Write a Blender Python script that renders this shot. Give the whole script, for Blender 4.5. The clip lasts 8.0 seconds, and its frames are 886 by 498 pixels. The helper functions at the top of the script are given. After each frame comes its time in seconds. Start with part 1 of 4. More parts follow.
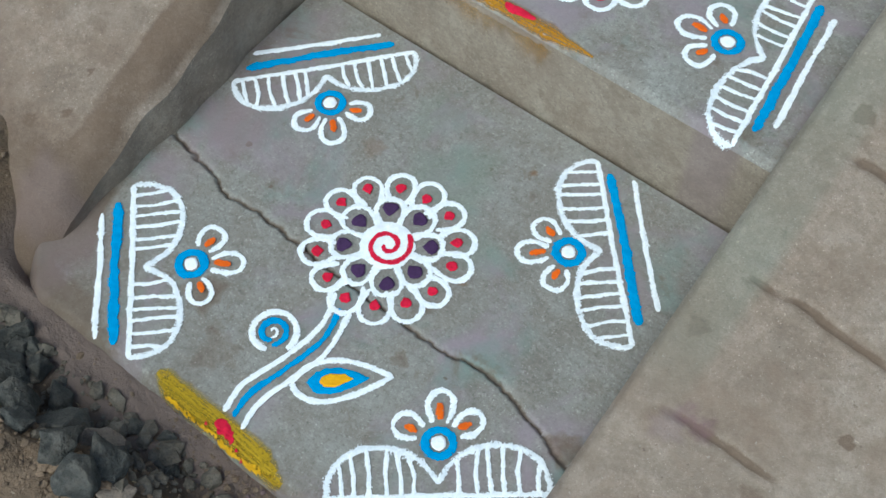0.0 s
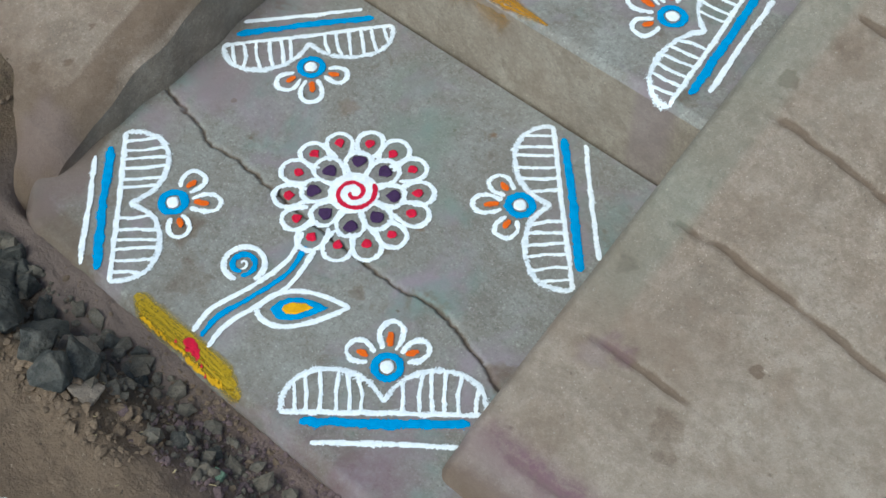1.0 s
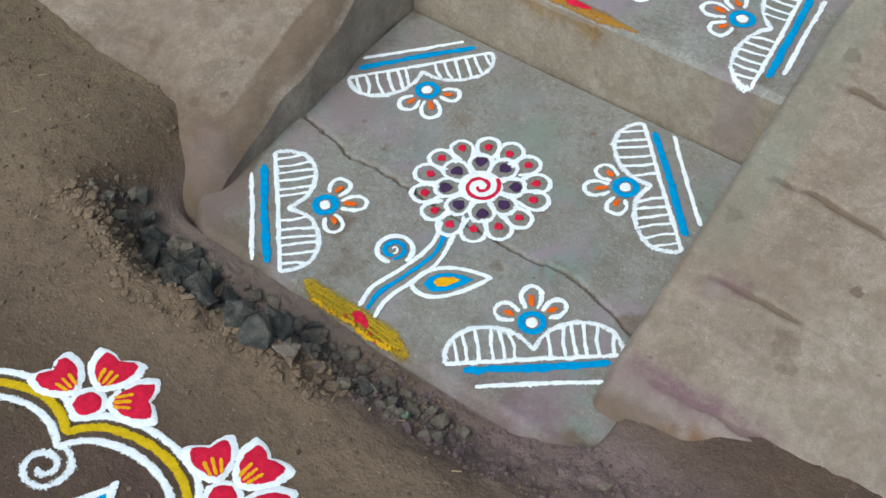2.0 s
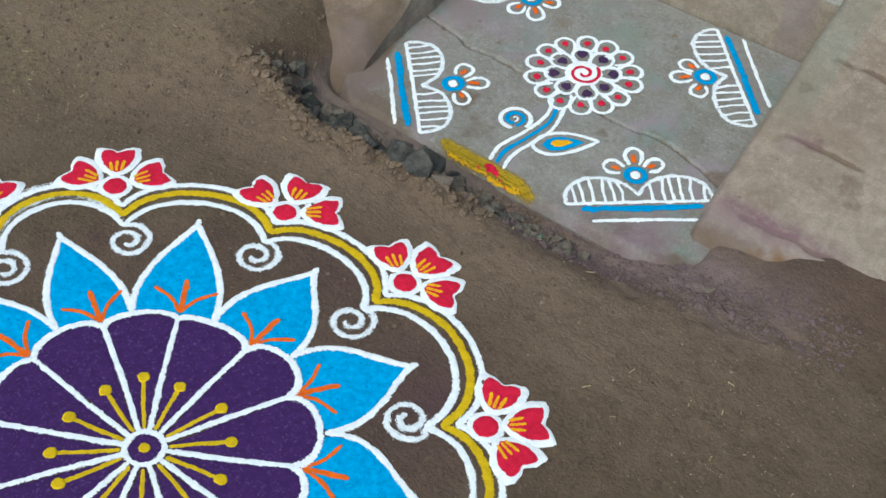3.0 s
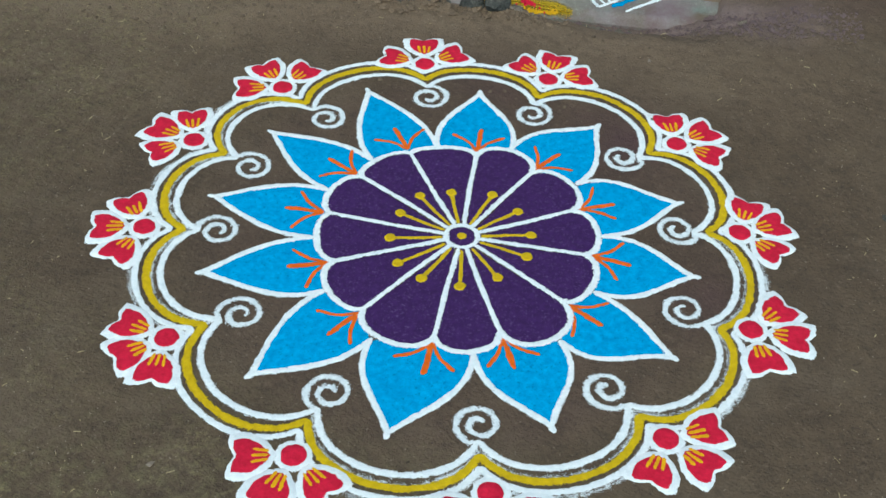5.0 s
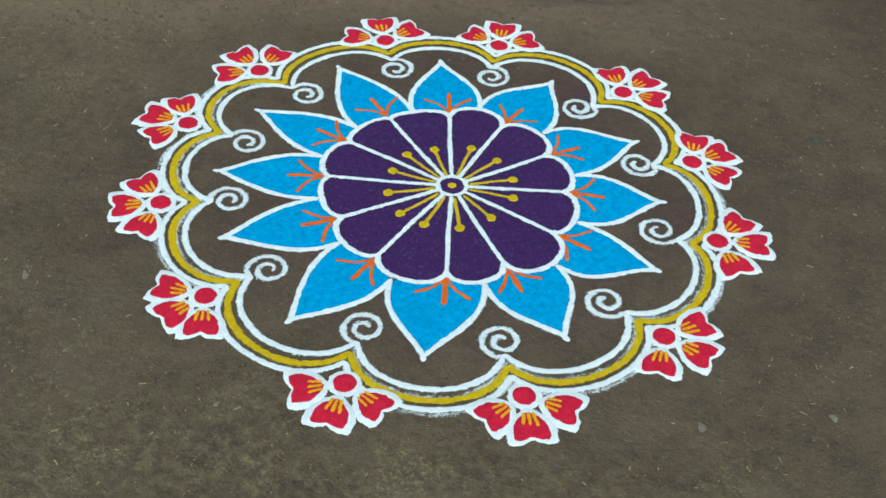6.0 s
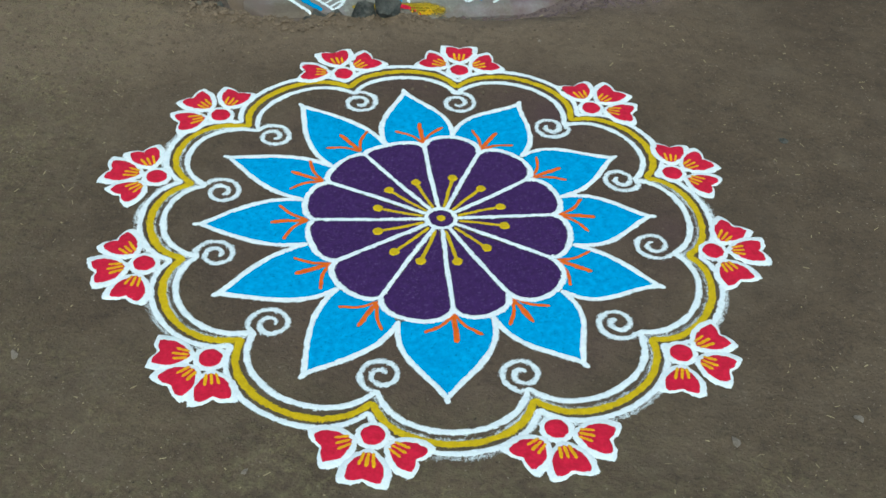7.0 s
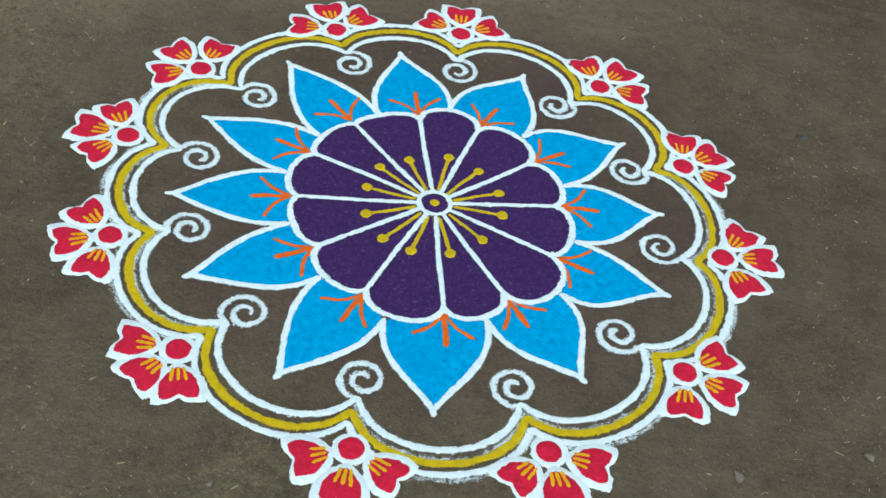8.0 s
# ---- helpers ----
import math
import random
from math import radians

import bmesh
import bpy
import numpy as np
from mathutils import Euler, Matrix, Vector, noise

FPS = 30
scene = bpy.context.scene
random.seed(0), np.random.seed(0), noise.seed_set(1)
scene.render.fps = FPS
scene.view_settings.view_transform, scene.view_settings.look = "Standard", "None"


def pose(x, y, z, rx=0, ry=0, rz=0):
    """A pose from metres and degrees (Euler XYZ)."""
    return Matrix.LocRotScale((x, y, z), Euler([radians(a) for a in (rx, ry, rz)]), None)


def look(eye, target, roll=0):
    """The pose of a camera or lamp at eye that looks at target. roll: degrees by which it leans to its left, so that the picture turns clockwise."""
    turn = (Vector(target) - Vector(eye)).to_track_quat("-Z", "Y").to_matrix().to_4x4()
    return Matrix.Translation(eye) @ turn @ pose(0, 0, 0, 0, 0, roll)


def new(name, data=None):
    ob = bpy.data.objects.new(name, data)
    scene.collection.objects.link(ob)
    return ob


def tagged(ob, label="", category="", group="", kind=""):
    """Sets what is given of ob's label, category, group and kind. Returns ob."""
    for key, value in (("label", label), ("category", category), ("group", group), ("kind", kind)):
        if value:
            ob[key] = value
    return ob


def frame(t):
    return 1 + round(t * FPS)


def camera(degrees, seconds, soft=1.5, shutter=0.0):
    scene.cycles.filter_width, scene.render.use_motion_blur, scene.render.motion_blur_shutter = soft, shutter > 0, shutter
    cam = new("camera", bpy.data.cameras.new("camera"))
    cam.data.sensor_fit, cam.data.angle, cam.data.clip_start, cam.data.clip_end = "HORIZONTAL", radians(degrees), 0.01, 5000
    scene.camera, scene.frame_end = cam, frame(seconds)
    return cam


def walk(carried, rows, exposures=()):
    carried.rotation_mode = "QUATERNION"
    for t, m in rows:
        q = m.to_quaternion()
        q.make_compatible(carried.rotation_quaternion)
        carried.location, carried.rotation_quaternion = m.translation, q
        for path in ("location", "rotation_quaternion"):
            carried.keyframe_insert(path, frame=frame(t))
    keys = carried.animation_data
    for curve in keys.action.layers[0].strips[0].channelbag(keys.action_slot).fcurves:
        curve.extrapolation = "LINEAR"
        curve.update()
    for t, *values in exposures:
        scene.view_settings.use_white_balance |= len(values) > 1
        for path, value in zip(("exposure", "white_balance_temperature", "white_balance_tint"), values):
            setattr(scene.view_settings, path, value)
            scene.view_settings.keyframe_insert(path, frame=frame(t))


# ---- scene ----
cam = camera(40.0, 8.0)
PATH = [
    (0, (0.4000, 0.5408, 1.2908), (-0.2821, 1.3007, -0.2518), 8.25),
    (0.5, (0.4481, 0.5226, 1.3037), (-0.2549, 1.2913, -0.2251), 8.22),
    (1, (0.6125, 0.4897, 1.3242), (-0.1561, 1.2547, -0.1746), 7.90),
    (1.2, (0.6533, 0.4636, 1.3410), (-0.1447, 1.2089, -0.1524), 7.07),
    (2.3, (0.7699, -0.0704, 1.3801), (-0.1119, 0.8614, 0.0471), 4.56),
    (2.5, (0.8224, -0.1758, 1.3839), (-0.0665, 0.7656, 0.0625), 5.68),
    (3, (0.8697, -0.4315, 1.4056), (0.0153, 0.5233, 0.0711), 7.92),
    (3.5, (0.7521, -0.7236, 1.3719), (0.0017, 0.3490, 0.0647), 6.04),
    (4, (0.7176, -0.9720, 1.3767), (0.0428, 0.1585, 0.0771), 5.62),
    (4.5, (0.6829, -1.2044, 1.4061), (0.0629, -0.0538, 0.0969), 6.14),
    (5, (0.4809, -1.3756, 1.3734), (0.0151, -0.1258, 0.0915), 2.70),
    (5.2, (0.4223, -1.4387, 1.3827), (0.0489, -0.1555, 0.1034), 1.26),
    (6.3, (0.2739, -1.6983, 1.4308), (0.0413, -0.3506, 0.1851), 3.89),
    (6.5, (0.2235, -1.6847, 1.4261), (0.0272, -0.3243, 0.1879), 3.67),
    (7, (0.1029, -1.6420, 1.4186), (0.0229, -0.2720, 0.1780), 3.73),
    (7.5, (0.0506, -1.5950, 1.4198), (0.0222, -0.2523, 0.1475), 5.37),
    (8, (0.0323, -1.4499, 1.3981), (0.0270, -0.1633, 0.0688), 9.68),
]

# ---- frames of the place: GROUND carries the sloping earth, STEP the level concrete steps ----
GROUND = Matrix(((0.99984, -0.00087, 0.01780), (-0.00087, 0.99528, 0.09701), (-0.01780, -0.09701, 0.99512))).to_4x4()
STEP_Z = -0.1545
STEP = pose(-0.25, 1.10, STEP_Z, 0, 0, 11.2)
STEP_INV = STEP.inverted()

walk(cam, [(t, GROUND @ look(eye, target, roll)) for t, eye, target, roll in PATH], [(0, 0.40, 5700, -5), (1.2, 0.40, 5800, -4), (2.5, 0.42, 6050, -1), (3.5, 0.36, 5950, -5), (5, 0.27, 5850, -9), (6.5, 0.29, 5780, -13), (8, 0.33, 5720, -13)])

# ---- daylight: open shade under a bright hazy sky ----
world = bpy.data.worlds.new("world")
scene.world = world
world.use_nodes = True
wn = world.node_tree.nodes
sky = wn.new("ShaderNodeTexSky")
sky.sky_type, sky.sun_disc = "NISHITA", False
SUN_EL, SUN_AZ = 54.0, 168.0
sky.sun_elevation, sky.sun_rotation = radians(SUN_EL), radians(SUN_AZ)
sky.air_density, sky.dust_density = 1.0, 3.0
wn["Background"].inputs["Strength"].default_value = 0.115
world.node_tree.links.new(sky.outputs[0], wn["Background"].inputs[0])
sun_data = bpy.data.lights.new("sun", "SUN")
sun_data.energy, sun_data.angle, sun_data.color = 1.9, radians(40), (1.0, 0.96, 0.9)
sun = new("sun", sun_data)
sun_way = Vector((math.sin(radians(SUN_AZ)) * math.cos(radians(SUN_EL)), math.cos(radians(SUN_AZ)) * math.cos(radians(SUN_EL)), math.sin(radians(SUN_EL))))
sun.matrix_world = look(sun_way * 30, (0, 0, 0))


# ---- materials ----
class Nodes:
    """A small writer of node materials."""

    def __init__(self, name, roughness=0.9):
        self.mat = bpy.data.materials.new(name)
        self.mat.use_nodes = True
        self.tree = self.mat.node_tree
        self.bsdf = self.tree.nodes["Principled BSDF"]
        self.bsdf.inputs["Roughness"].default_value = roughness
        self.bsdf.inputs["Specular IOR Level"].default_value = 0.25
        self.coord = self.add("ShaderNodeTexCoord").outputs["Object"]

    def add(self, kind, **values):
        node = self.tree.nodes.new(kind)
        for key, value in values.items():
            node.inputs[key].default_value = value
        return node

    def link(self, a, b):
        self.tree.links.new(a, b)

    def noise(self, scale, detail=4.0, rough=0.55, warp=0.0):
        n = self.add("ShaderNodeTexNoise", Scale=scale, Detail=detail, Roughness=rough, Distortion=warp)
        self.link(self.coord, n.inputs["Vector"])
        return n.outputs["Fac"]

    def ramp(self, fac, stops):
        n = self.add("ShaderNodeValToRGB")
        while len(n.color_ramp.elements) < len(stops):
            n.color_ramp.elements.new(0.5)
        for e, (at, c) in zip(n.color_ramp.elements, stops):
            e.position, e.color = at, (*c, 1.0) if isinstance(c, tuple) else (c, c, c, 1.0)
        self.link(fac, n.inputs[0])
        return n.outputs[0]

    def mix(self, fac, a, b, mode="MIX"):
        n = self.tree.nodes.new("ShaderNodeMix")
        n.data_type, n.blend_type = "RGBA", mode
        for value, slot in ((fac, 0), (a, 6), (b, 7)):
            if isinstance(value, tuple):
                n.inputs[slot].default_value = (*value, 1.0)
            elif isinstance(value, float):
                n.inputs[slot].default_value = value
            else:
                self.link(value, n.inputs[slot])
        return n.outputs[2]

    def math(self, op, a, b=0.0, clamp=False):
        n = self.tree.nodes.new("ShaderNodeMath")
        n.operation, n.use_clamp = op, clamp
        for value, slot in ((a, 0), (b, 1)):
            if isinstance(value, float):
                n.inputs[slot].default_value = value
            else:
                self.link(value, n.inputs[slot])
        return n.outputs[0]

    def attribute(self, name):
        n = self.tree.nodes.new("ShaderNodeAttribute")
        n.attribute_name = name
        return n.outputs["Fac"]

    def bump(self, height, strength, distance):
        n = self.add("ShaderNodeBump", Strength=strength, Distance=distance)
        self.link(height, n.inputs["Height"])
        self.link(n.outputs[0], self.bsdf.inputs["Normal"])

    def colour(self, socket):
        self.link(socket, self.bsdf.inputs["Base Color"])
        return self.mat


def powder(name, colour, dark, cover=0.64, grain=900.0, speck=None):
    """Loose coloured powder: grainy, thinning out into single grains at the edges of a line (UV y is 0 and 1 at the edges)."""
    m = Nodes(name, 0.95)
    fine, mid = m.noise(grain, 2.0), m.noise(90.0, 5.0, 0.7)
    base = m.mix(m.ramp(mid, [(0.35, 0.0), (0.7, 1.0)]), dark, colour)
    base = m.mix(m.ramp(fine, [(0.3, 0.35), (0.55, 0.0)]), base, tuple(c * 0.6 for c in colour))
    if speck:
        base = m.mix(m.ramp(m.noise(230.0, 3.0, 0.75), [(0.58, 0.0), (0.68, 0.75)]), base, speck)
    m.bump(m.math("ADD", fine, m.math("MULTIPLY", mid, 1.5)), 0.5, 0.002)
    uv = m.tree.nodes.new("ShaderNodeUVMap")
    split = m.tree.nodes.new("ShaderNodeSeparateXYZ")
    m.link(uv.outputs[0], split.inputs[0])
    rim = m.math("SUBTRACT", 1.0, m.math("ABSOLUTE", m.math("SUBTRACT", m.math("MULTIPLY", split.outputs[1], 2.0), 1.0)))
    depth = m.math("MULTIPLY", rim, 1.2, True)
    scatter = m.math("ADD", m.math("MULTIPLY", m.noise(grain * 0.5, 2.0), 0.7), m.math("ADD", m.math("MULTIPLY", m.noise(85.0, 4.0, 0.75), 0.5), m.math("SUBTRACT", m.math("MULTIPLY", m.noise(22.0, 2.0), 0.3), 0.12)))
    m.link(m.math("GREATER_THAN", m.math("ADD", m.math("MULTIPLY", depth, cover), 0.36), scatter), m.bsdf.inputs["Alpha"])
    return m.colour(base)


WHITE = powder("white_powder", (0.88, 0.90, 0.92), (0.72, 0.76, 0.80), 0.56)
WHITE_THIN = powder("thin_white_powder", (0.82, 0.85, 0.88), (0.62, 0.66, 0.70), 0.27, 1500.0)
SCROLL = powder("sifted_white_powder", (0.84, 0.87, 0.90), (0.64, 0.68, 0.72), 0.43)
BLUE = powder("sky_blue_powder", (0.0, 0.38, 0.74), (0.0, 0.24, 0.54), speck=(0.01, 0.11, 0.24))
STEP_BLUE = powder("blue_powder", (0.0, 0.30, 0.62), (0.0, 0.22, 0.50))
PURPLE = powder("purple_powder", (0.050, 0.015, 0.105), (0.032, 0.009, 0.070), speck=(0.13, 0.075, 0.20))
YELLOW = powder("yellow_powder", (0.68, 0.47, 0.004), (0.50, 0.335, 0.004))
GOLD = powder("golden_powder", (0.80, 0.42, 0.003), (0.65, 0.31, 0.003))
ORANGE = powder("orange_powder", (0.76, 0.14, 0.006), (0.60, 0.095, 0.005))
RED = powder("crimson_powder", (0.66, 0.010, 0.052), (0.44, 0.005, 0.03), speck=(0.30, 0.004, 0.025))
PLUM = powder("plum_powder", (0.06, 0.028, 0.085), (0.04, 0.018, 0.06))
TURMERIC = powder("turmeric_powder", (0.70, 0.40, 0.006), (0.52, 0.29, 0.010), 0.36, 420.0)


def smear(name, colour, dark):
    """A thin film of rubbed powder with streaks along its length (UV x runs along, y across)."""
    m = Nodes(name, 0.9)
    uv = m.tree.nodes.new("ShaderNodeUVMap")
    split = m.tree.nodes.new("ShaderNodeSeparateXYZ")
    m.link(uv.outputs[0], split.inputs[0])
    join = m.tree.nodes.new("ShaderNodeCombineXYZ")
    m.link(m.math("MULTIPLY", split.outputs[0], 22.0), join.inputs[0])
    m.link(m.math("MULTIPLY", split.outputs[1], 9.0), join.inputs[1])
    streak = m.add("ShaderNodeTexNoise", Scale=1.0, Detail=5.0, Roughness=0.65)
    m.link(join.outputs[0], streak.inputs["Vector"])
    grains = m.noise(420.0, 2.0)
    rim = m.math("SUBTRACT", 1.0, m.math("ABSOLUTE", m.math("SUBTRACT", m.math("MULTIPLY", split.outputs[1], 2.0), 1.0)))
    body = m.math("MULTIPLY", m.math("MULTIPLY", rim, 1.5, True), m.ramp(streak.outputs["Fac"], [(0.28, 0.35), (0.56, 1.0)]))
    m.link(m.math("MULTIPLY", body, m.ramp(grains, [(0.25, 0.55), (0.5, 0.95)])), m.bsdf.inputs["Alpha"])
    return m.colour(m.mix(grains, dark, colour))


TURMERIC_FILM = smear("turmeric_film", (0.44, 0.29, 0.008), (0.27, 0.18, 0.012))
MUSTARD_FILM = smear("dried_turmeric_film", (0.37, 0.175, 0.004), (0.29, 0.13, 0.004))


def earth_material():
    m = Nodes("packed_earth", 0.93)
    big, mid, fine = m.noise(1.6, 4.0, 0.6), m.noise(13.0, 6.0, 0.65), m.noise(160.0, 5.0, 0.7)
    c = m.mix(m.ramp(big, [(0.35, 0.0), (0.65, 1.0)]), (0.092, 0.062, 0.040), (0.128, 0.090, 0.058))
    c = m.mix(m.ramp(mid, [(0.38, 0.55), (0.62, 0.0)]), c, (0.070, 0.048, 0.033))
    c = m.mix(m.ramp(fine, [(0.30, 0.6), (0.48, 0.0)]), c, (0.045, 0.032, 0.022))
    c = m.mix(m.ramp(m.noise(75.0, 3.0, 0.6), [(0.66, 0.0), (0.74, 0.55)]), c, (0.22, 0.165, 0.115))
    c = m.mix(m.ramp(m.noise(330.0, 3.0, 0.7), [(0.58, 0.0), (0.72, 0.45)]), c, (0.17, 0.125, 0.085))
    c = m.mix(m.math("MULTIPLY", m.attribute("loose"), 0.75), c, m.mix(mid, (0.140, 0.098, 0.066), (0.225, 0.160, 0.108)))
    c = m.mix(m.ramp(m.noise(42.0, 5.0, 0.72), [(0.32, 0.55), (0.50, 0.0)]), c, (0.055, 0.039, 0.028))
    c = m.mix(m.ramp(m.noise(58.0, 4.0, 0.7), [(0.56, 0.0), (0.72, 0.5)]), c, (0.185, 0.135, 0.095))
    c = m.mix(m.math("MULTIPLY", m.attribute("chaff"), m.ramp(m.noise(48.0, 6.0, 0.75), [(0.45, 0.0), (0.66, 0.9)])), c, (0.185, 0.156, 0.082))
    tufts = m.math("MULTIPLY", m.attribute("chaff"), m.ramp(m.noise(6.0, 4.0, 0.6), [(0.48, 0.0), (0.62, 1.0)]))
    c = m.mix(m.math("MULTIPLY", tufts, m.ramp(m.noise(130.0, 4.0, 0.7), [(0.50, 0.0), (0.60, 0.8)])), c, (0.270, 0.220, 0.105))
    c = m.mix(m.ramp(m.noise(190.0, 2.0, 0.5), [(0.68, 0.0), (0.73, 0.7)]), c, (0.29, 0.235, 0.175))
    c = m.mix(m.ramp(m.noise(115.0, 3.0, 0.6), [(0.27, 0.85), (0.34, 0.0)]), c, (0.032, 0.024, 0.018))
    c = m.mix(m.ramp(m.noise(5.5, 5.0, 0.65), [(0.50, 0.0), (0.72, 0.45)]), c, (0.165, 0.122, 0.085))
    c = m.mix(m.math("MULTIPLY", m.attribute("purple"), m.ramp(mid, [(0.3, 0.25), (0.6, 0.75)])), c, (0.232, 0.168, 0.172))
    c = m.mix(m.math("MULTIPLY", m.attribute("wine"), m.ramp(mid, [(0.3, 0.6), (0.6, 1.0)])), c, (0.078, 0.042, 0.046))
    c = m.mix(m.math("MULTIPLY", m.attribute("dark"), m.ramp(mid, [(0.35, 0.9), (0.7, 0.2)])), c, (0.050, 0.044, 0.037))
    c = m.mix(m.math("MULTIPLY", m.attribute("mud"), 0.8), c, m.mix(mid, (0.158, 0.117, 0.101), (0.215, 0.164, 0.142)))
    crumb = m.noise(48.0, 5.0, 0.7)
    m.bump(m.math("ADD", m.math("ADD", m.math("MULTIPLY", mid, 1.2), m.math("MULTIPLY", crumb, 0.9)), m.math("MULTIPLY", fine, 0.6)), 0.8, 0.008)
    return m.colour(c)


def cement_material(name, pale, mid_tone, warm, rough=0.8, grit=0.35, stain=0.3, residue=0.0, sandy=1.0, brown=0.0):
    """Trowelled cement with dull stains, specks and the dirt attribute of its mesh."""
    m = Nodes(name, rough)
    big, mid, fine = m.noise(3.2, 4.0, 0.6, 0.5), m.noise(17.0, 6.0, 0.65), m.noise(240.0, 4.0, 0.7)
    c = m.mix(m.ramp(big, [(0.36, 0.0), (0.64, 1.0)]), mid_tone, pale)
    c = m.mix(m.ramp(mid, [(0.42, 0.6), (0.60, 0.0)]), c, warm)
    c = m.mix(m.ramp(m.noise(38.0, 4.0, 0.7), [(0.63, 0.0), (0.75, 0.5)]), c, tuple(x * 0.6 for x in warm))
    sand = m.noise(520.0, 3.0, 0.8)
    c = m.mix(m.ramp(m.noise(6.5, 7.0, 0.68, 0.8), [(0.50, 0.0), (0.63, stain)]), c, tuple(x * 0.62 for x in warm))
    c = m.mix(m.ramp(m.noise(11.0, 6.0, 0.7, 0.3), [(0.56, 0.0), (0.70, stain * 0.7)]), c, tuple(min(0.6, x * 1.25) for x in pale))
    c = m.mix(m.ramp(m.noise(95.0, 5.0, 0.75), [(0.30, 0.55 * sandy), (0.50, 0.0)]), c, tuple(x * 0.62 for x in warm))
    c = m.mix(m.ramp(m.noise(120.0, 4.0, 0.7), [(0.52, 0.0), (0.72, 0.5 * sandy)]), c, tuple(min(0.6, x * 1.35) for x in pale))
    c = m.mix(m.ramp(fine, [(0.28, 0.75), (0.44, 0.0)]), c, tuple(x * 0.42 for x in mid_tone))
    c = m.mix(m.ramp(sand, [(0.30, 0.5), (0.47, 0.0)]), c, tuple(x * 0.5 for x in mid_tone))
    c = m.mix(m.ramp(m.noise(380.0, 2.0), [(0.64, 0.0), (0.74, 0.6)]), c, tuple(min(0.65, x * 1.9) for x in pale))
    if brown:
        # tea-coloured stains and pale worn skin, both soft-edged
        c = m.mix(m.ramp(m.noise(4.3, 6.0, 0.66, 0.4), [(0.52, 0.0), (0.70, brown)]), c, (0.165, 0.112, 0.078))
        c = m.mix(m.ramp(m.noise(2.1, 3.0, 0.55), [(0.45, 0.0), (0.65, brown * 0.7)]), c, (0.292, 0.252, 0.208))
        c = m.mix(m.ramp(m.noise(9.5, 7.0, 0.70, 0.3), [(0.50, 0.0), (0.60, brown * 0.55)]), c, (0.195, 0.138, 0.100))
        c = m.mix(m.ramp(m.noise(44.0, 6.0, 0.76), [(0.40, 0.45), (0.56, 0.0)]), c, tuple(x * 0.72 for x in warm))
        c = m.mix(m.ramp(m.noise(150.0, 2.0, 0.5), [(0.71, 0.0), (0.75, 0.5)]), c, (0.105, 0.075, 0.055))
        c = m.mix(m.ramp(m.noise(175.0, 2.0, 0.5), [(0.24, 0.4), (0.29, 0.0)]), c, (0.38, 0.345, 0.295))
        c = m.mix(m.ramp(m.noise(26.0, 3.0, 0.6), [(0.70, 0.0), (0.76, brown)]), c, (0.095, 0.065, 0.045))
    if residue:
        # washed-out powder of older drawings
        c = m.mix(m.ramp(m.noise(8.0, 5.0, 0.62, 0.6), [(0.50, 0.0), (0.68, residue)]), c, (0.235, 0.190, 0.215))
        c = m.mix(m.ramp(m.noise(7.0, 5.0, 0.62, 0.2), [(0.54, 0.0), (0.70, residue)]), c, (0.165, 0.215, 0.190))
        c = m.mix(m.ramp(m.noise(14.0, 5.0, 0.66, 0.4), [(0.60, 0.0), (0.70, residue)]), c, (0.135, 0.105, 0.082))
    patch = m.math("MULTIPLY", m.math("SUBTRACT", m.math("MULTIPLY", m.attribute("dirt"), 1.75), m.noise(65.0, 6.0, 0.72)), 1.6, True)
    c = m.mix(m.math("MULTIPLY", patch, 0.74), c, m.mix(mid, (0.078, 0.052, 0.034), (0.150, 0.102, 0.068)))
    c = m.mix(m.attribute("pink"), c, (0.20, 0.150, 0.160))
    c = m.mix(m.math("MULTIPLY", m.attribute("wine"), m.ramp(m.noise(80.0, 5.0, 0.7), [(0.35, 0.35), (0.6, 1.0)])), c, m.mix(mid, (0.100, 0.052, 0.066), (0.185, 0.110, 0.125)))
    c = m.mix(m.attribute("rust"), c, m.mix(mid, (0.10, 0.055, 0.025), (0.19, 0.105, 0.050)))
    c = m.mix(m.attribute("green"), c, (0.17, 0.215, 0.175))
    m.bump(m.math("ADD", m.math("ADD", mid, m.math("MULTIPLY", fine, 0.6)), m.math("MULTIPLY", sand, 0.35)), grit, 0.004)
    return m.colour(c)


EARTH = earth_material()
CEMENT_SLAB = cement_material("smooth_grey_cement", (0.256, 0.250, 0.228), (0.208, 0.202, 0.184), (0.168, 0.144, 0.120), 0.7, 0.25, 0.3, 0.8)
CEMENT_RISER = cement_material("rubbed_buff_cement", (0.350, 0.300, 0.238), (0.305, 0.256, 0.200), (0.245, 0.196, 0.148), 0.75, 0.3, 0.45, 0.0, 0.7, 0.3)
CEMENT_RAMP = cement_material("rough_buff_cement", (0.312, 0.254, 0.206), (0.266, 0.213, 0.171), (0.210, 0.157, 0.116), 0.85, 0.6, 0.6, 0.0, 0.75, 0.75)


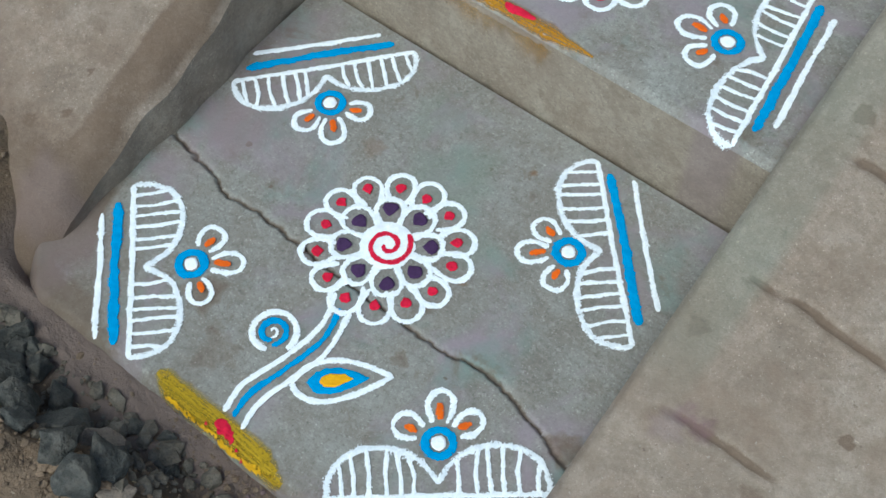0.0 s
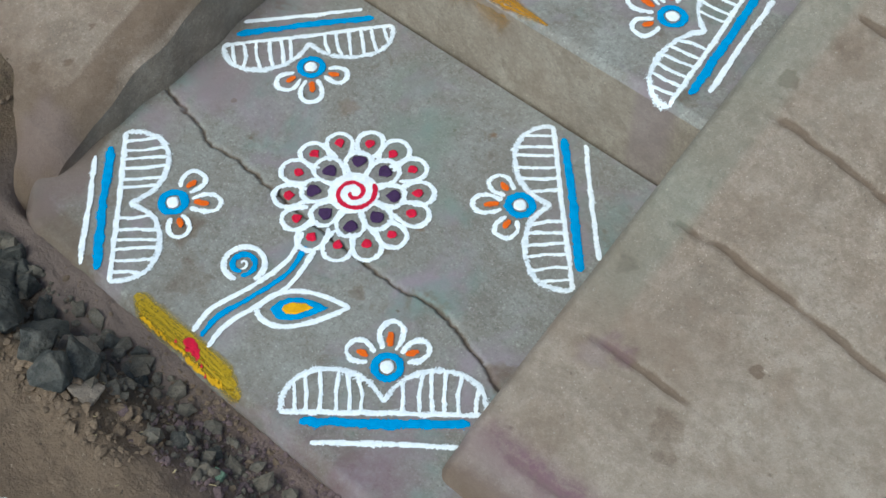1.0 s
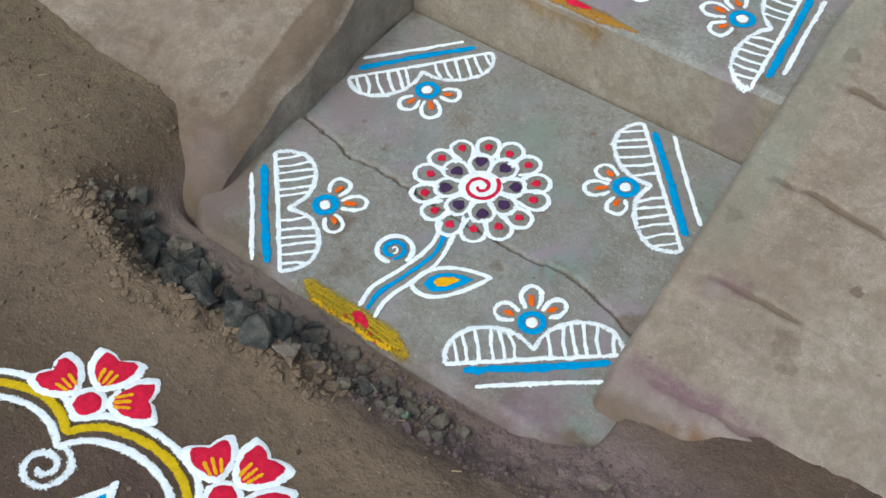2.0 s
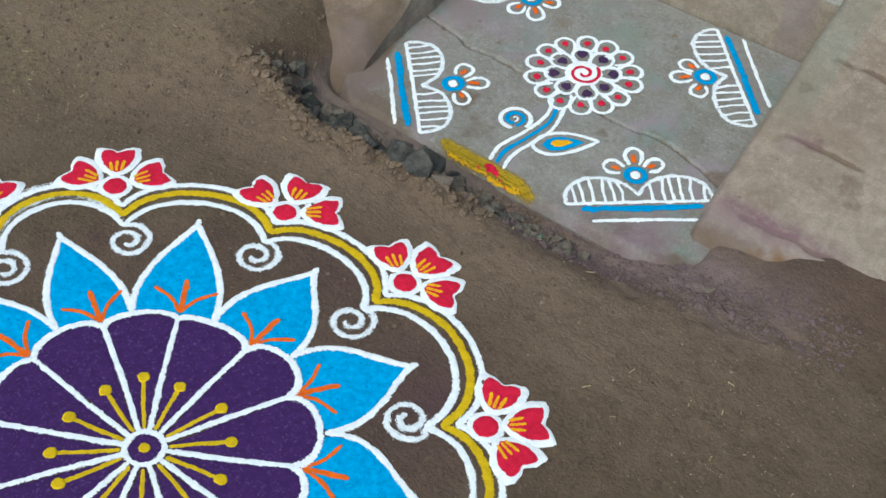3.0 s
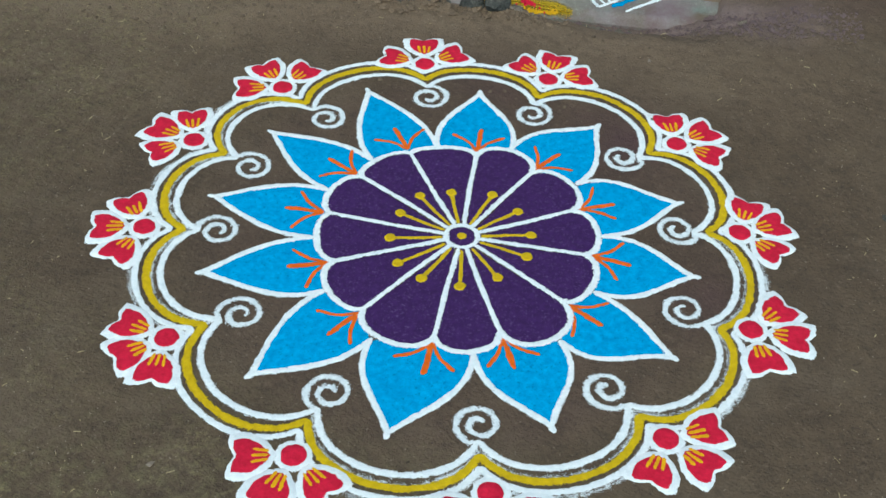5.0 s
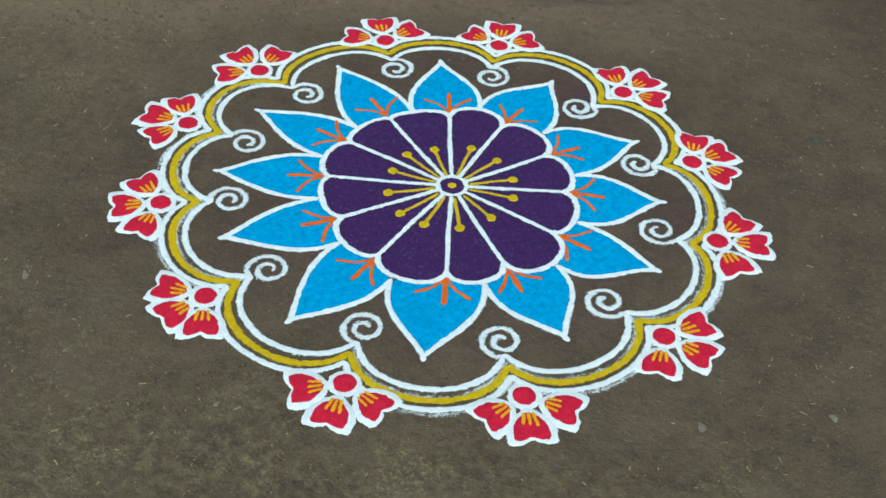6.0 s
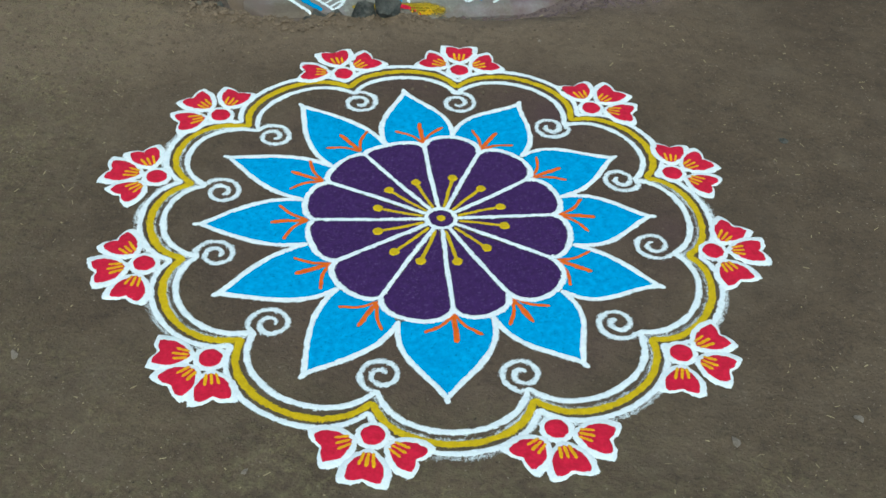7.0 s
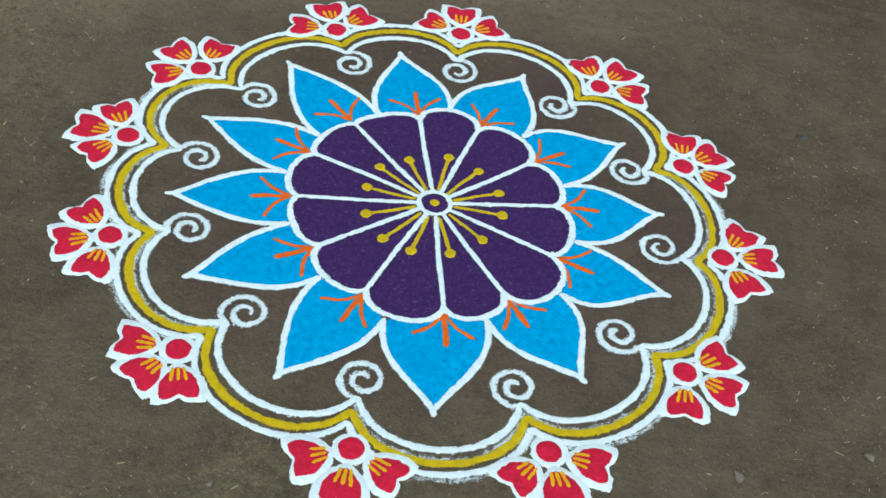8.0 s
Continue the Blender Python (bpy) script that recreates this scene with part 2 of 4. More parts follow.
def rock_material(name, a, b, unit=1.0, dust=0.0):
    m = Nodes(name, 0.85)
    tint = m.tree.nodes.new("ShaderNodeObjectInfo").outputs["Random"]
    mid, fine = m.noise(70.0 * unit, 6.0, 0.7), m.noise(330.0 * unit, 4.0, 0.7)
    c = m.mix(m.ramp(mid, [(0.36, 0.0), (0.64, 1.0)]), a, b)
    c = m.mix(m.math("MULTIPLY", tint, 0.6), c, tuple(0.5 * (p + q) * 1.5 for p, q in zip(a, b)))
    top = m.tree.nodes.new("ShaderNodeSeparateXYZ")
    m.link(m.tree.nodes.new("ShaderNodeNewGeometry").outputs["Normal"], top.inputs[0])
    c = m.mix(m.math("MULTIPLY", m.math("MULTIPLY", top.outputs[2], dust, True), m.ramp(m.noise(60.0 * unit, 5.0, 0.7), [(0.35, 0.1), (0.65, 0.9)])), c, (0.155, 0.122, 0.090))
    c = m.mix(m.ramp(fine, [(0.3, 0.6), (0.5, 0.0)]), c, tuple(x * 0.4 for x in a))
    m.bump(m.math("ADD", mid, m.math("MULTIPLY", fine, 0.35)), 0.5, 0.005 / unit)
    return m.colour(c)


GRAVEL = rock_material("grey_gravel", (0.070, 0.062, 0.050), (0.170, 0.152, 0.125), 1.0, 0.7)
ROCK = rock_material("grey_rock", (0.026, 0.028, 0.027), (0.108, 0.110, 0.102), 0.03, 0.45)
PALE_ROCK = rock_material("pale_rock", (0.16, 0.13, 0.105), (0.29, 0.235, 0.19), 0.03, 0.3)
CLOD = rock_material("earth_clod", (0.085, 0.060, 0.042), (0.14, 0.10, 0.068))
LOOSE_CLOD = rock_material("loose_earth_clod", (0.105, 0.074, 0.050), (0.200, 0.142, 0.096))
PURPLE_CLOD = rock_material("tinted_clod", (0.080, 0.055, 0.055), (0.140, 0.098, 0.098))
LEAF = rock_material("dull_green_scrap", (0.13, 0.20, 0.13), (0.24, 0.34, 0.24), 0.03)
STRAW = rock_material("dry_straw", (0.25, 0.19, 0.10), (0.36, 0.29, 0.17))
PLASTER = cement_material("lime_plaster", (0.42, 0.40, 0.35), (0.36, 0.34, 0.30), (0.30, 0.27, 0.22), 0.9)


# ---- mesh helpers ----
def mesh_object(name, verts, faces, material, parent=None, uvs=None, smooth=True, label=""):
    me = bpy.data.meshes.new(name)
    me.from_pydata([tuple(map(float, v)) for v in verts], [], [tuple(map(int, f)) for f in faces])
    if uvs is not None:
        index = np.zeros(len(me.loops), dtype=np.int32)
        me.loops.foreach_get("vertex_index", index)
        me.uv_layers.new(name="UVMap").data.foreach_set("uv", np.asarray(uvs, float)[index].ravel())
    if smooth:
        me.polygons.foreach_set("use_smooth", [True] * len(me.polygons))
    me.materials.append(material)
    ob = new(name, me)
    if parent:
        ob.parent = parent
        if label:
            ob["label"] = label
    return ob


def thing(name, matrix, label, category, group="", kind=""):
    ob = new(name)
    ob.empty_display_size = 0.05
    ob.matrix_world = matrix
    return tagged(ob, label, category, group, kind)


def part(name, bm, material, parent, label=""):
    """Links a bmesh as one mesh object under a thing or a part."""
    me = bpy.data.meshes.new(name)
    bm.to_mesh(me)
    bm.free()
    me.materials.append(material)
    ob = new(name, me)
    ob.parent = parent
    if label:
        ob["label"] = label
    return ob


def sstep(a, b, x):
    t = np.clip((x - a) / (b - a), 0, 1)
    return t * t * (3 - 2 * t)


def wave(x, y, f, seed=0.0):
    """Smooth value in about -1..1 over arrays, from noise."""
    return np.array([noise.noise((f * a, f * b, seed)) for a, b in zip(np.ravel(x), np.ravel(y))]).reshape(np.shape(x))


def bezier(p0, p1, p2, p3, n=24):
    t = np.linspace(0, 1, n)[:, None]
    p0, p1, p2, p3 = (np.array(p, float) for p in (p0, p1, p2, p3))
    return (1 - t) ** 3 * p0 + 3 * t * (1 - t) ** 2 * p1 + 3 * t * t * (1 - t) * p2 + t ** 3 * p3


def spline(points, n=12):
    """A Catmull-Rom curve through points."""
    p = np.array(points, float)
    p = np.vstack([2 * p[0] - p[1], p, 2 * p[-1] - p[-2]])
    out = []
    for i in range(1, len(p) - 2):
        t = np.linspace(0, 1, n, endpoint=False)[:, None]
        a, b, c, d = p[i - 1], p[i], p[i + 1], p[i + 2]
        out.append(0.5 * (2 * b + (c - a) * t + (2 * a - 5 * b + 4 * c - d) * t ** 2 + (3 * b - a - 3 * c + d) * t ** 3))
    return np.vstack(out + [p[-2:-1]])


def polar(angle, r):
    return np.array((r * math.cos(radians(angle)), r * math.sin(radians(angle))))


def resampled(points, step):
    p = np.array(points, float)
    run = np.r_[0, np.cumsum(np.hypot(*np.diff(p, axis=0).T))]
    n = max(3, int(run[-1] / step) + 1)
    at = np.linspace(0, run[-1], n)
    return np.c_[np.interp(at, run, p[:, 0]), np.interp(at, run, p[:, 1])]


rng = np.random.default_rng(7)
FLAT = lambda x, y: 0.0 * x


def stroke(name, points, width, material, parent, lift=0.001, height=0.0018, surface=FLAT, step=0.004, wobble=0.12, label="", taper=0.0):
    """A hand-laid line of powder: a low domed ribbon of uneven width."""
    p = resampled(points, step)
    n = len(p)
    way = np.gradient(p, axis=0)
    way /= np.maximum(np.hypot(*way.T), 1e-9)[:, None]
    side = np.c_[-way[:, 1], way[:, 0]]
    loop = np.hypot(*(p[0] - p[-1])) < step * 1.5
    a, b = rng.normal(0, 1, n), rng.normal(0, 1, n)
    smooth = np.array([0.25, 0.5, 0.25])
    a, b = (np.convolve(np.convolve(v, smooth, "same"), smooth, "same") for v in (a, b))
    half = np.full(n, width / 2)
    if not loop:
        ends = np.minimum(np.arange(n), np.arange(n)[::-1]) * step
        half = half * np.clip((0.12 if taper else 0.45) + ends / (width * (0.6 + 6 * taper)), 0, 1)
    left, right = half * (1 + wobble * a), half * (1 + wobble * b)
    verts, uvs, faces = [], [], []
    for k, (across, rise) in enumerate(((-1, 0.0), (-0.6, 0.75), (0, 1.0), (0.6, 0.75), (1, 0.0))):
        off = (left if across < 0 else right) * across
        q = p + side * off[:, None]
        z = surface(q[:, 0], q[:, 1]) + lift + 0.45 * height * rise
        verts.append(np.c_[q, z])
        uvs.append(np.c_[np.arange(n) * step, np.full(n, (across + 1) / 2)])
    for k in range(4):
        for i in range(n - 1):
            faces.append((k * n + i, (k + 1) * n + i, (k + 1) * n + i + 1, k * n + i + 1))
    faces = [f[::-1] for f in faces]
    return mesh_object(name, np.vstack(verts), faces, material, parent, np.vstack(uvs), True, label)


def filled(name, outline, material, parent, lift=0.001, height=0.001, surface=FLAT, rim=0.12, label=""):
    """An area strewn with powder inside a star-shaped outline."""
    p = resampled(np.vstack([outline, outline[:1]]), 0.006)[:-1]
    p = p + rng.normal(0, 0.0006, p.shape)
    c, n = p.mean(0), len(p)
    rings = (1.0, 1 - rim, 0.6, 0.3)
    verts, uvs, faces = [], [], []
    for k, s in enumerate(rings):
        q = c + (p - c) * s
        bumps = rng.normal(0, 0.12, n) if k else 0
        verts.append(np.c_[q, surface(q[:, 0], q[:, 1]) + lift + height * (0 if k == 0 else 1 + bumps)])
        uvs.append(np.c_[np.arange(n) * 0.006, np.full(n, 0.06 if k == 0 else 0.5)])
    verts.append(np.array([[c[0], c[1], float(surface(c[:1], c[1:])[0]) + lift + height]]))
    uvs.append(np.array([[0, 0.5]]))
    for k in range(3):
        for i in range(n):
            j = (i + 1) % n
            faces.append((k * n + i, k * n + j, (k + 1) * n + j, (k + 1) * n + i))
    for i in range(n):
        faces.append((3 * n + i, 3 * n + (i + 1) % n, 4 * n))
    area = np.sum(p[:, 0] * np.roll(p[:, 1], -1) - p[:, 1] * np.roll(p[:, 0], -1))
    if area < 0:
        faces = [f[::-1] for f in faces]
    return mesh_object(name, np.vstack(verts), faces, material, parent, np.vstack(uvs), True, label)


def circle(c, r, n=28, start=0.0, turns=1.0):
    a = np.linspace(start, start + 2 * math.pi * turns, n)
    return np.array(c) + r * np.c_[np.cos(a), np.sin(a)]


def curl(c, r0, r1, a0, turns, n=60):
    """A spiral from radius r0 to r1; turns below zero run clockwise."""
    t = np.linspace(0, 1, n)
    a, r = a0 + 2 * math.pi * turns * t, r0 + (r1 - r0) * t
    return np.array(c) + np.c_[r * np.cos(a), r * np.sin(a)]


def heightfield(name, xs, ys, fn, material, matrix, attributes, label, category, kind="structure", skirt=0.0, shift=None, side=None, side_dirt=(1.0, 0.85, 0.5, 0.7)):
    """A sheet z = fn(x, y) with named stain attributes; with a skirt its rim goes straight down."""
    X, Y = np.meshgrid(xs, ys)
    if shift:
        X = X + shift(Y)
    Z = fn(X, Y)
    nx, ny = len(xs), len(ys)
    verts = np.c_[X.ravel(), Y.ravel(), Z.ravel()]
    i = (np.arange(ny - 1)[:, None] * nx + np.arange(nx - 1)).ravel()
    faces = np.c_[i, i + 1, i + nx + 1, i + nx]
    me = bpy.data.meshes.new(name)
    if skirt:
        rim = np.r_[np.arange(nx), np.arange(1, ny) * nx + nx - 1, (ny - 1) * nx + np.arange(nx - 2, -1, -1), np.arange(ny - 2, 0, -1) * nx]
        m, a, base = len(rim), np.arange(len(rim)), len(verts)
        rows = [verts[rim]]
        for s in (0.35, 0.7, 1.0):
            low = verts[rim].copy()
            low[:, 2] = low[:, 2] + (Z.min() - skirt - low[:, 2]) * s
            rows.append(low)
        tops = len(faces)
        for k in range(3):
            faces = np.vstack([faces, np.c_[base + k * m + a, base + (k + 1) * m + a, base + (k + 1) * m + (a + 1) % m, base + k * m + (a + 1) % m]])
        verts = np.vstack([verts, *rows])
    me.from_pydata(verts.tolist(), [], faces.tolist())
    me.polygons.foreach_set("use_smooth", [not skirt or i < tops for i in range(len(me.polygons))])
    if side:
        me.polygons.foreach_set("material_index", [0 if i < tops else 1 for i in range(len(me.polygons))])
    for key, fun in attributes.items():
        at = me.attributes.new(key, "FLOAT", "POINT")
        value = np.clip(fun(verts[:, 0], verts[:, 1]), 0, 1)
        if skirt:
            value[base:] *= np.repeat(side_dirt, m)
        at.data.foreach_set("value", value.astype(np.float32))
    me.materials.append(material)
    if side:
        me.materials.append(side)
    ob = new(name, me)
    ob.matrix_world = matrix
    return tagged(ob, label, category, "", kind)


# ---- the earth ----
def step_uv(x, y):
    """Step coordinates (along the riser, towards the house) over a place on the earth."""
    m = STEP_INV @ GROUND
    return m[0][0] * x + m[0][1] * y + m[0][3], m[1][0] * x + m[1][1] * y + m[1][3]


def bank(u):
    """Where the earth breaks off in front of the steps."""
    return -0.455 + 0.05 * sstep(-0.25, -0.42, u) + 0.022 * sstep(-0.16, -0.02, u) + 0.015 * sstep(0.3, 0.6, u)


def earth(x, y):
    u, v = step_uv(x, y)
    r = np.hypot(x, y)
    slope = GROUND[2][0] * x + GROUND[2][1] * y
    z = -slope * sstep(3.0, 9.0, r)
    rough = wave(x, y, 7.0, 3.0) * 0.005 + wave(x, y, 2.2, 5.0) * 0.006
    grit = wave(x, y, 38.0, 9.0) * 0.0022
    z = z + (rough + grit) * sstep(0.50, 0.75, r)
    front = sstep(-0.49, -0.33, u) * sstep(0.50, 0.26, u)
    edge = bank(u) + 0.012 * wave(u, v, 11.0, 1.0)
    z = z - 0.098 * front * sstep(edge - 0.02 - 0.03 * sstep(-0.05, 0.12, u), edge + 0.085 + 0.03 * sstep(-0.05, 0.12, u), v)
    z = z - (0.040 - 0.030 * sstep(0.50, 0.62, u)) * sstep(0.26, 0.50, u) * sstep(1.5, 1.0, u) * sstep(-0.44, -0.26, v) * sstep(2.2, 1.7, v) - 0.05 * sstep(0.36, 0.42, u) * sstep(1.3, 1.1, u) * sstep(-0.12, -0.02, v) * sstep(1.8, 1.6, v)
    z = z - 0.022 * sstep(-0.40, -0.46, u) * sstep(-1.6, -1.1, u) * sstep(-0.30, -0.12, v) * sstep(2.2, 1.7, v)
    z = z - 0.12 * sstep(-0.29, -0.24, v) * sstep(-0.40, -0.30, u) * sstep(0.44, 0.38, u)
    crest = np.exp(-((v - bank(u) + 0.015) / 0.045) ** 2) * sstep(-0.60, -0.40, u) * sstep(0.20, 0.02, u) * sstep(0.60, 0.66, r)
    z = z + crest * (0.008 + 0.018 * wave(x, y, 15.0, 61.0) + 0.014 * wave(x, y, 31.0, 62.0) + 0.007 * wave(x, y, 66.0, 63.0))
    band = np.exp(-((v + 0.37) / 0.07) ** 2) * sstep(-0.5, -0.4, u) * sstep(0.75, 0.55, u)
    z = z + band * (0.010 * wave(x, y, 24.0, 2.0) + 0.009 * wave(x, y, 48.0, 4.0) + 0.006 * wave(x, y, 95.0, 7.0))
    return z


def spread(a, b, fine, far, ratio=1.12):
    """Grid lines: fine from a to b, growing outwards to far."""
    mid = list(np.arange(a, b + fine / 2, fine))
    lo, hi, d = [], [], fine
    at = 0.0
    while at < far:
        d *= ratio
        at += d
        lo.append(mid[0] - at)
        hi.append(mid[-1] + at)
    return np.array(lo[::-1] + mid + hi)


def purple_dust(x, y):
    u, v = step_uv(x, y)
    return np.exp(-((v + 0.32 + 0.02 * np.sin(9 * u)) / 0.095) ** 2) * sstep(0.02, 0.25, u) * sstep(0.72, 0.52, u) * (0.8 + 0.5 * wave(x, y, 9.0, 6.0)) 


def wine_stain(x, y):
    blot = 0.85 * np.exp(-((x - 0.17) ** 2 + (y - 0.37) ** 2) / 0.009) + 0.5 * np.exp(-((x - 0.42) ** 2 + (y - 0.03) ** 2) / 0.004) + 0.45 * np.exp(-((x + 0.12) ** 2 + (y - 0.43) ** 2) / 0.006)
    u, v = step_uv(x, y)
    blot = blot + 0.35 * sstep(0.50, 0.62, u) * sstep(1.3, 0.9, u) * sstep(-0.36, -0.24, v) * sstep(0.2, 0.0, v)
    return (blot + 0.25 * sstep(0.46, 0.40, np.hypot(x, y))) * (0.8 + 0.5 * wave(x, y, 10.0, 16.0))


def dark_grit(x, y):
    u, v = step_uv(x, y)
    return 1.0 * np.exp(-((v - bank(u) - 0.062) / 0.036) ** 2) * sstep(-0.48, -0.38, u) * sstep(0.50, 0.0, u) * (0.75 + 0.8 * wave(x, y, 16.0, 8.0))


def apron_mud(x, y):
    u, v = step_uv(x, y)
    return sstep(-0.375, -0.345, v) * sstep(-0.42, -0.36, u) * sstep(0.16, 0.02, u)


def loose_dust(x, y):
    u, v = step_uv(x, y)
    near = sstep(-0.30, -0.7, u) * sstep(-1.0, -0.5, v) + 1.0 * sstep(-0.72, -0.50, v) * sstep(-0.38, -0.44, v) * sstep(0.35, 0.05, u)
    near = near + 0.7 * sstep(-0.80, -0.50, v) * sstep(0.0, 0.3, u) * sstep(0.9, 0.55, u) * sstep(-0.1, -0.3, v)
    return near * (0.8 + 0.6 * wave(x, y, 3.0, 12.0))


def finer(lines, a, b, step):
    """The grid lines with a closer set between a and b."""
    return np.r_[lines[lines < a - step / 2], np.arange(a, b, step), lines[lines > b + step / 2]]


heightfield("ground", finer(spread(-1.3, 1.5, 0.016, 150.0), -0.8, 0.6, 0.008), finer(spread(-1.2, 1.35, 0.016, 150.0), 0.58, 1.08, 0.0065), earth, EARTH, GROUND, {"purple": purple_dust, "dark": dark_grit, "mud": apron_mud, "wine": wine_stain, "loose": loose_dust, "chaff": lambda x, y: sstep(-0.25, -0.75, y) * (0.7 + 0.6 * wave(x, y, 4.0, 14.0)) + 0.5 * sstep(-0.5, -0.9, x)}, "bare packed brown earth with grit and dust", "ground")

# ---- the concrete steps, level, in STEP coordinates ----
RISE = 0.161
CRACK = spline([(-0.345, -0.002), (-0.316, -0.009), (-0.246, -0.021), (-0.211, -0.035), (-0.165, -0.029), (-0.079, -0.035), (0.032, -0.041), (0.098, -0.042), (0.171, -0.042), (0.216, -0.031), (0.295, -0.046), (0.361, -0.069), (0.42, -0.09)], 8)


def off_line(x, y, line):
    """Distance from places to a line drawn left to right."""
    at = np.interp(x, line[:, 0], line[:, 1])
    tilt = np.interp(x, line[:, 0], np.gradient(line[:, 1], line[:, 0]))
    return np.abs(y - at) / np.sqrt(1 + tilt ** 2)


def slab_top(x, y):
    nose = np.clip((-0.285 - y) / 0.022, 0, 1)
    z = -0.020 * nose ** 2 - 0.05 * sstep(0.595, 0.645, -(x + y)) + 0.0012 * np.sin(7 * x + 2) * np.cos(6 * y)
    jag = 0.004 * wave(x, y, 55.0, 21.0) + 0.003 * wave(x, y, 130.0, 22.0)
    return z - 0.011 * np.exp(-(off_line(x, y + jag, CRACK) / 0.0026) ** 2)


def slab_smooth(x, y):
    nose = np.clip((-0.285 - y) / 0.022, 0, 1)
    return -0.020 * nose ** 2 + 0.0012 * np.sin(7 * x + 2) * np.cos(6 * y)


def spots(places):
    def fun(x, y):
        out = np.zeros_like(x)
        for cx, cy, r, k in places:
            d = np.hypot(x - cx, y - cy) * (1 + 0.14 * np.sin(3 * np.arctan2(y - cy, x - cx) + 40 * cx) + 0.12 * np.sin(7 * np.arctan2(y - cy, x - cx) + 90 * cy))
            out = np.maximum(out, k * sstep(r * 1.25, r * 0.6, d))
        return out
    return fun


def slab_dirt(x, y):
    jag = 0.004 * wave(x, y, 55.0, 21.0) + 0.003 * wave(x, y, 130.0, 22.0)
    near = spots([(-0.241, 0.044, 0.005, 1.0), (-0.17, 0.01, 0.004, 0.8), (0.05, 0.215, 0.003, 0.9), (0.19, -0.07, 0.003, 0.9), (-0.13, -0.165, 0.032, 0.58), (-0.06, -0.215, 0.035, 0.46), (0.13, -0.085, 0.014, 0.5), (0.36, -0.055, 0.026, 0.6), (-0.24, 0.02, 0.02, 0.35), (0.30, 0.0, 0.02, 0.25), (-0.06, -0.235, 0.03, 0.3)])(x, y)
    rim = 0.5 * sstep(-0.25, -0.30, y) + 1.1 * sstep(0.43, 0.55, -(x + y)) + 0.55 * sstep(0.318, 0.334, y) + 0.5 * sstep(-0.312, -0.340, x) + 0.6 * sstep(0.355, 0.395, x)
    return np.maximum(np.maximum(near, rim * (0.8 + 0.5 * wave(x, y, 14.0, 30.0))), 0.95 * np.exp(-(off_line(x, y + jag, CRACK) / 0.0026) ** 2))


def slab_pink(x, y):
    return spots([(-0.30, 0.24, 0.05, 0.55), (-0.29, 0.14, 0.045, 0.45), (-0.28, 0.06, 0.055, 0.6), (-0.29, -0.04, 0.04, 0.45), (-0.33, -0.22, 0.06, 0.3), (0.33, -0.24, 0.055, 0.6), (0.28, 0.20, 0.04, 0.25)])(x, y) * (0.7 + 0.6 * wave(x, y, 12.0, 31.0))


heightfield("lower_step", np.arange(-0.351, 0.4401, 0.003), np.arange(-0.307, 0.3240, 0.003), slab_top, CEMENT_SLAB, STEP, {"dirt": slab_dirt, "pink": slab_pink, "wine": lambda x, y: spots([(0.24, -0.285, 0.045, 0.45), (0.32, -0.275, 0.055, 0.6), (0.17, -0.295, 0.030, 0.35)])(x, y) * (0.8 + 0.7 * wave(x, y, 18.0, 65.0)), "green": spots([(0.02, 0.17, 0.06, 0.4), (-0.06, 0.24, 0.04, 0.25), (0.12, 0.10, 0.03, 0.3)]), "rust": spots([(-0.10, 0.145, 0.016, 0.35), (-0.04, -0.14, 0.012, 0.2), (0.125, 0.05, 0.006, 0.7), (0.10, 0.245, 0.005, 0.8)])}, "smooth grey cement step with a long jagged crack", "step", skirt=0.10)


def tread_top(x, y):
    nose = np.clip((0.345 - y) / 0.018, 0, 1)
    return RISE - 0.016 * nose ** 2 + 0.001 * np.sin(6 * x + 1) * np.cos(5 * y)


def tread_dirt(x, y):
    return np.maximum(spots([(0.06, 0.40, 0.018, 0.35), (0.335, 0.36, 0.02, 0.5), (0.02, 0.52, 0.03, 0.25)])(x, y), 0.5 * sstep(0.345, 0.385, x))


def tread_pink(x, y):
    return spots([(0.30, 0.335, 0.03, 0.5), (0.33, 0.45, 0.03, 0.35)])(x, y)


heightfield("upper_step", np.arange(-0.46, 0.4401, 0.006), np.r_[np.arange(0.331, 0.38, 0.003), np.arange(0.38, 1.741, 0.01)], tread_top, CEMENT_SLAB, STEP, {"dirt": tread_dirt, "pink": tread_pink}, "grey cement upper step with a worn rounded edge", "step", skirt=0.26, side=CEMENT_RISER)


def ramp_height(v):
    return 0.090 + 0.31 * np.minimum(v, 1.0)


GROOVES = [(-0.145, 0.44), (0.020, 0.440)] + [(0.19 + 0.175 * k, 0.44 + 0.012 * (k % 3)) for k in range(5)]


def groove(x, y):
    out = np.zeros_like(x)
    for k, (v, start) in enumerate(GROOVES):
        line = v + 0.006 * np.sin(11 * x + k) - 0.01 * (x - 0.44)
        fade = 1.0 - 0.72 * sstep(0.10, 0.17, x - start) if k == 1 else 1.0
        wide = 0.0068 * fade * (1 + 0.35 * wave(x, y, 14.0, 49.0))
        out = np.maximum(out, sstep(wide, wide * 0.35, np.abs(y - line + 0.005 * wave(x, y, 25.0, 46.0))) * sstep(start - 0.025, start + 0.015, x) * fade * (1.0 if v > -0.17 else 0.6))
    return out


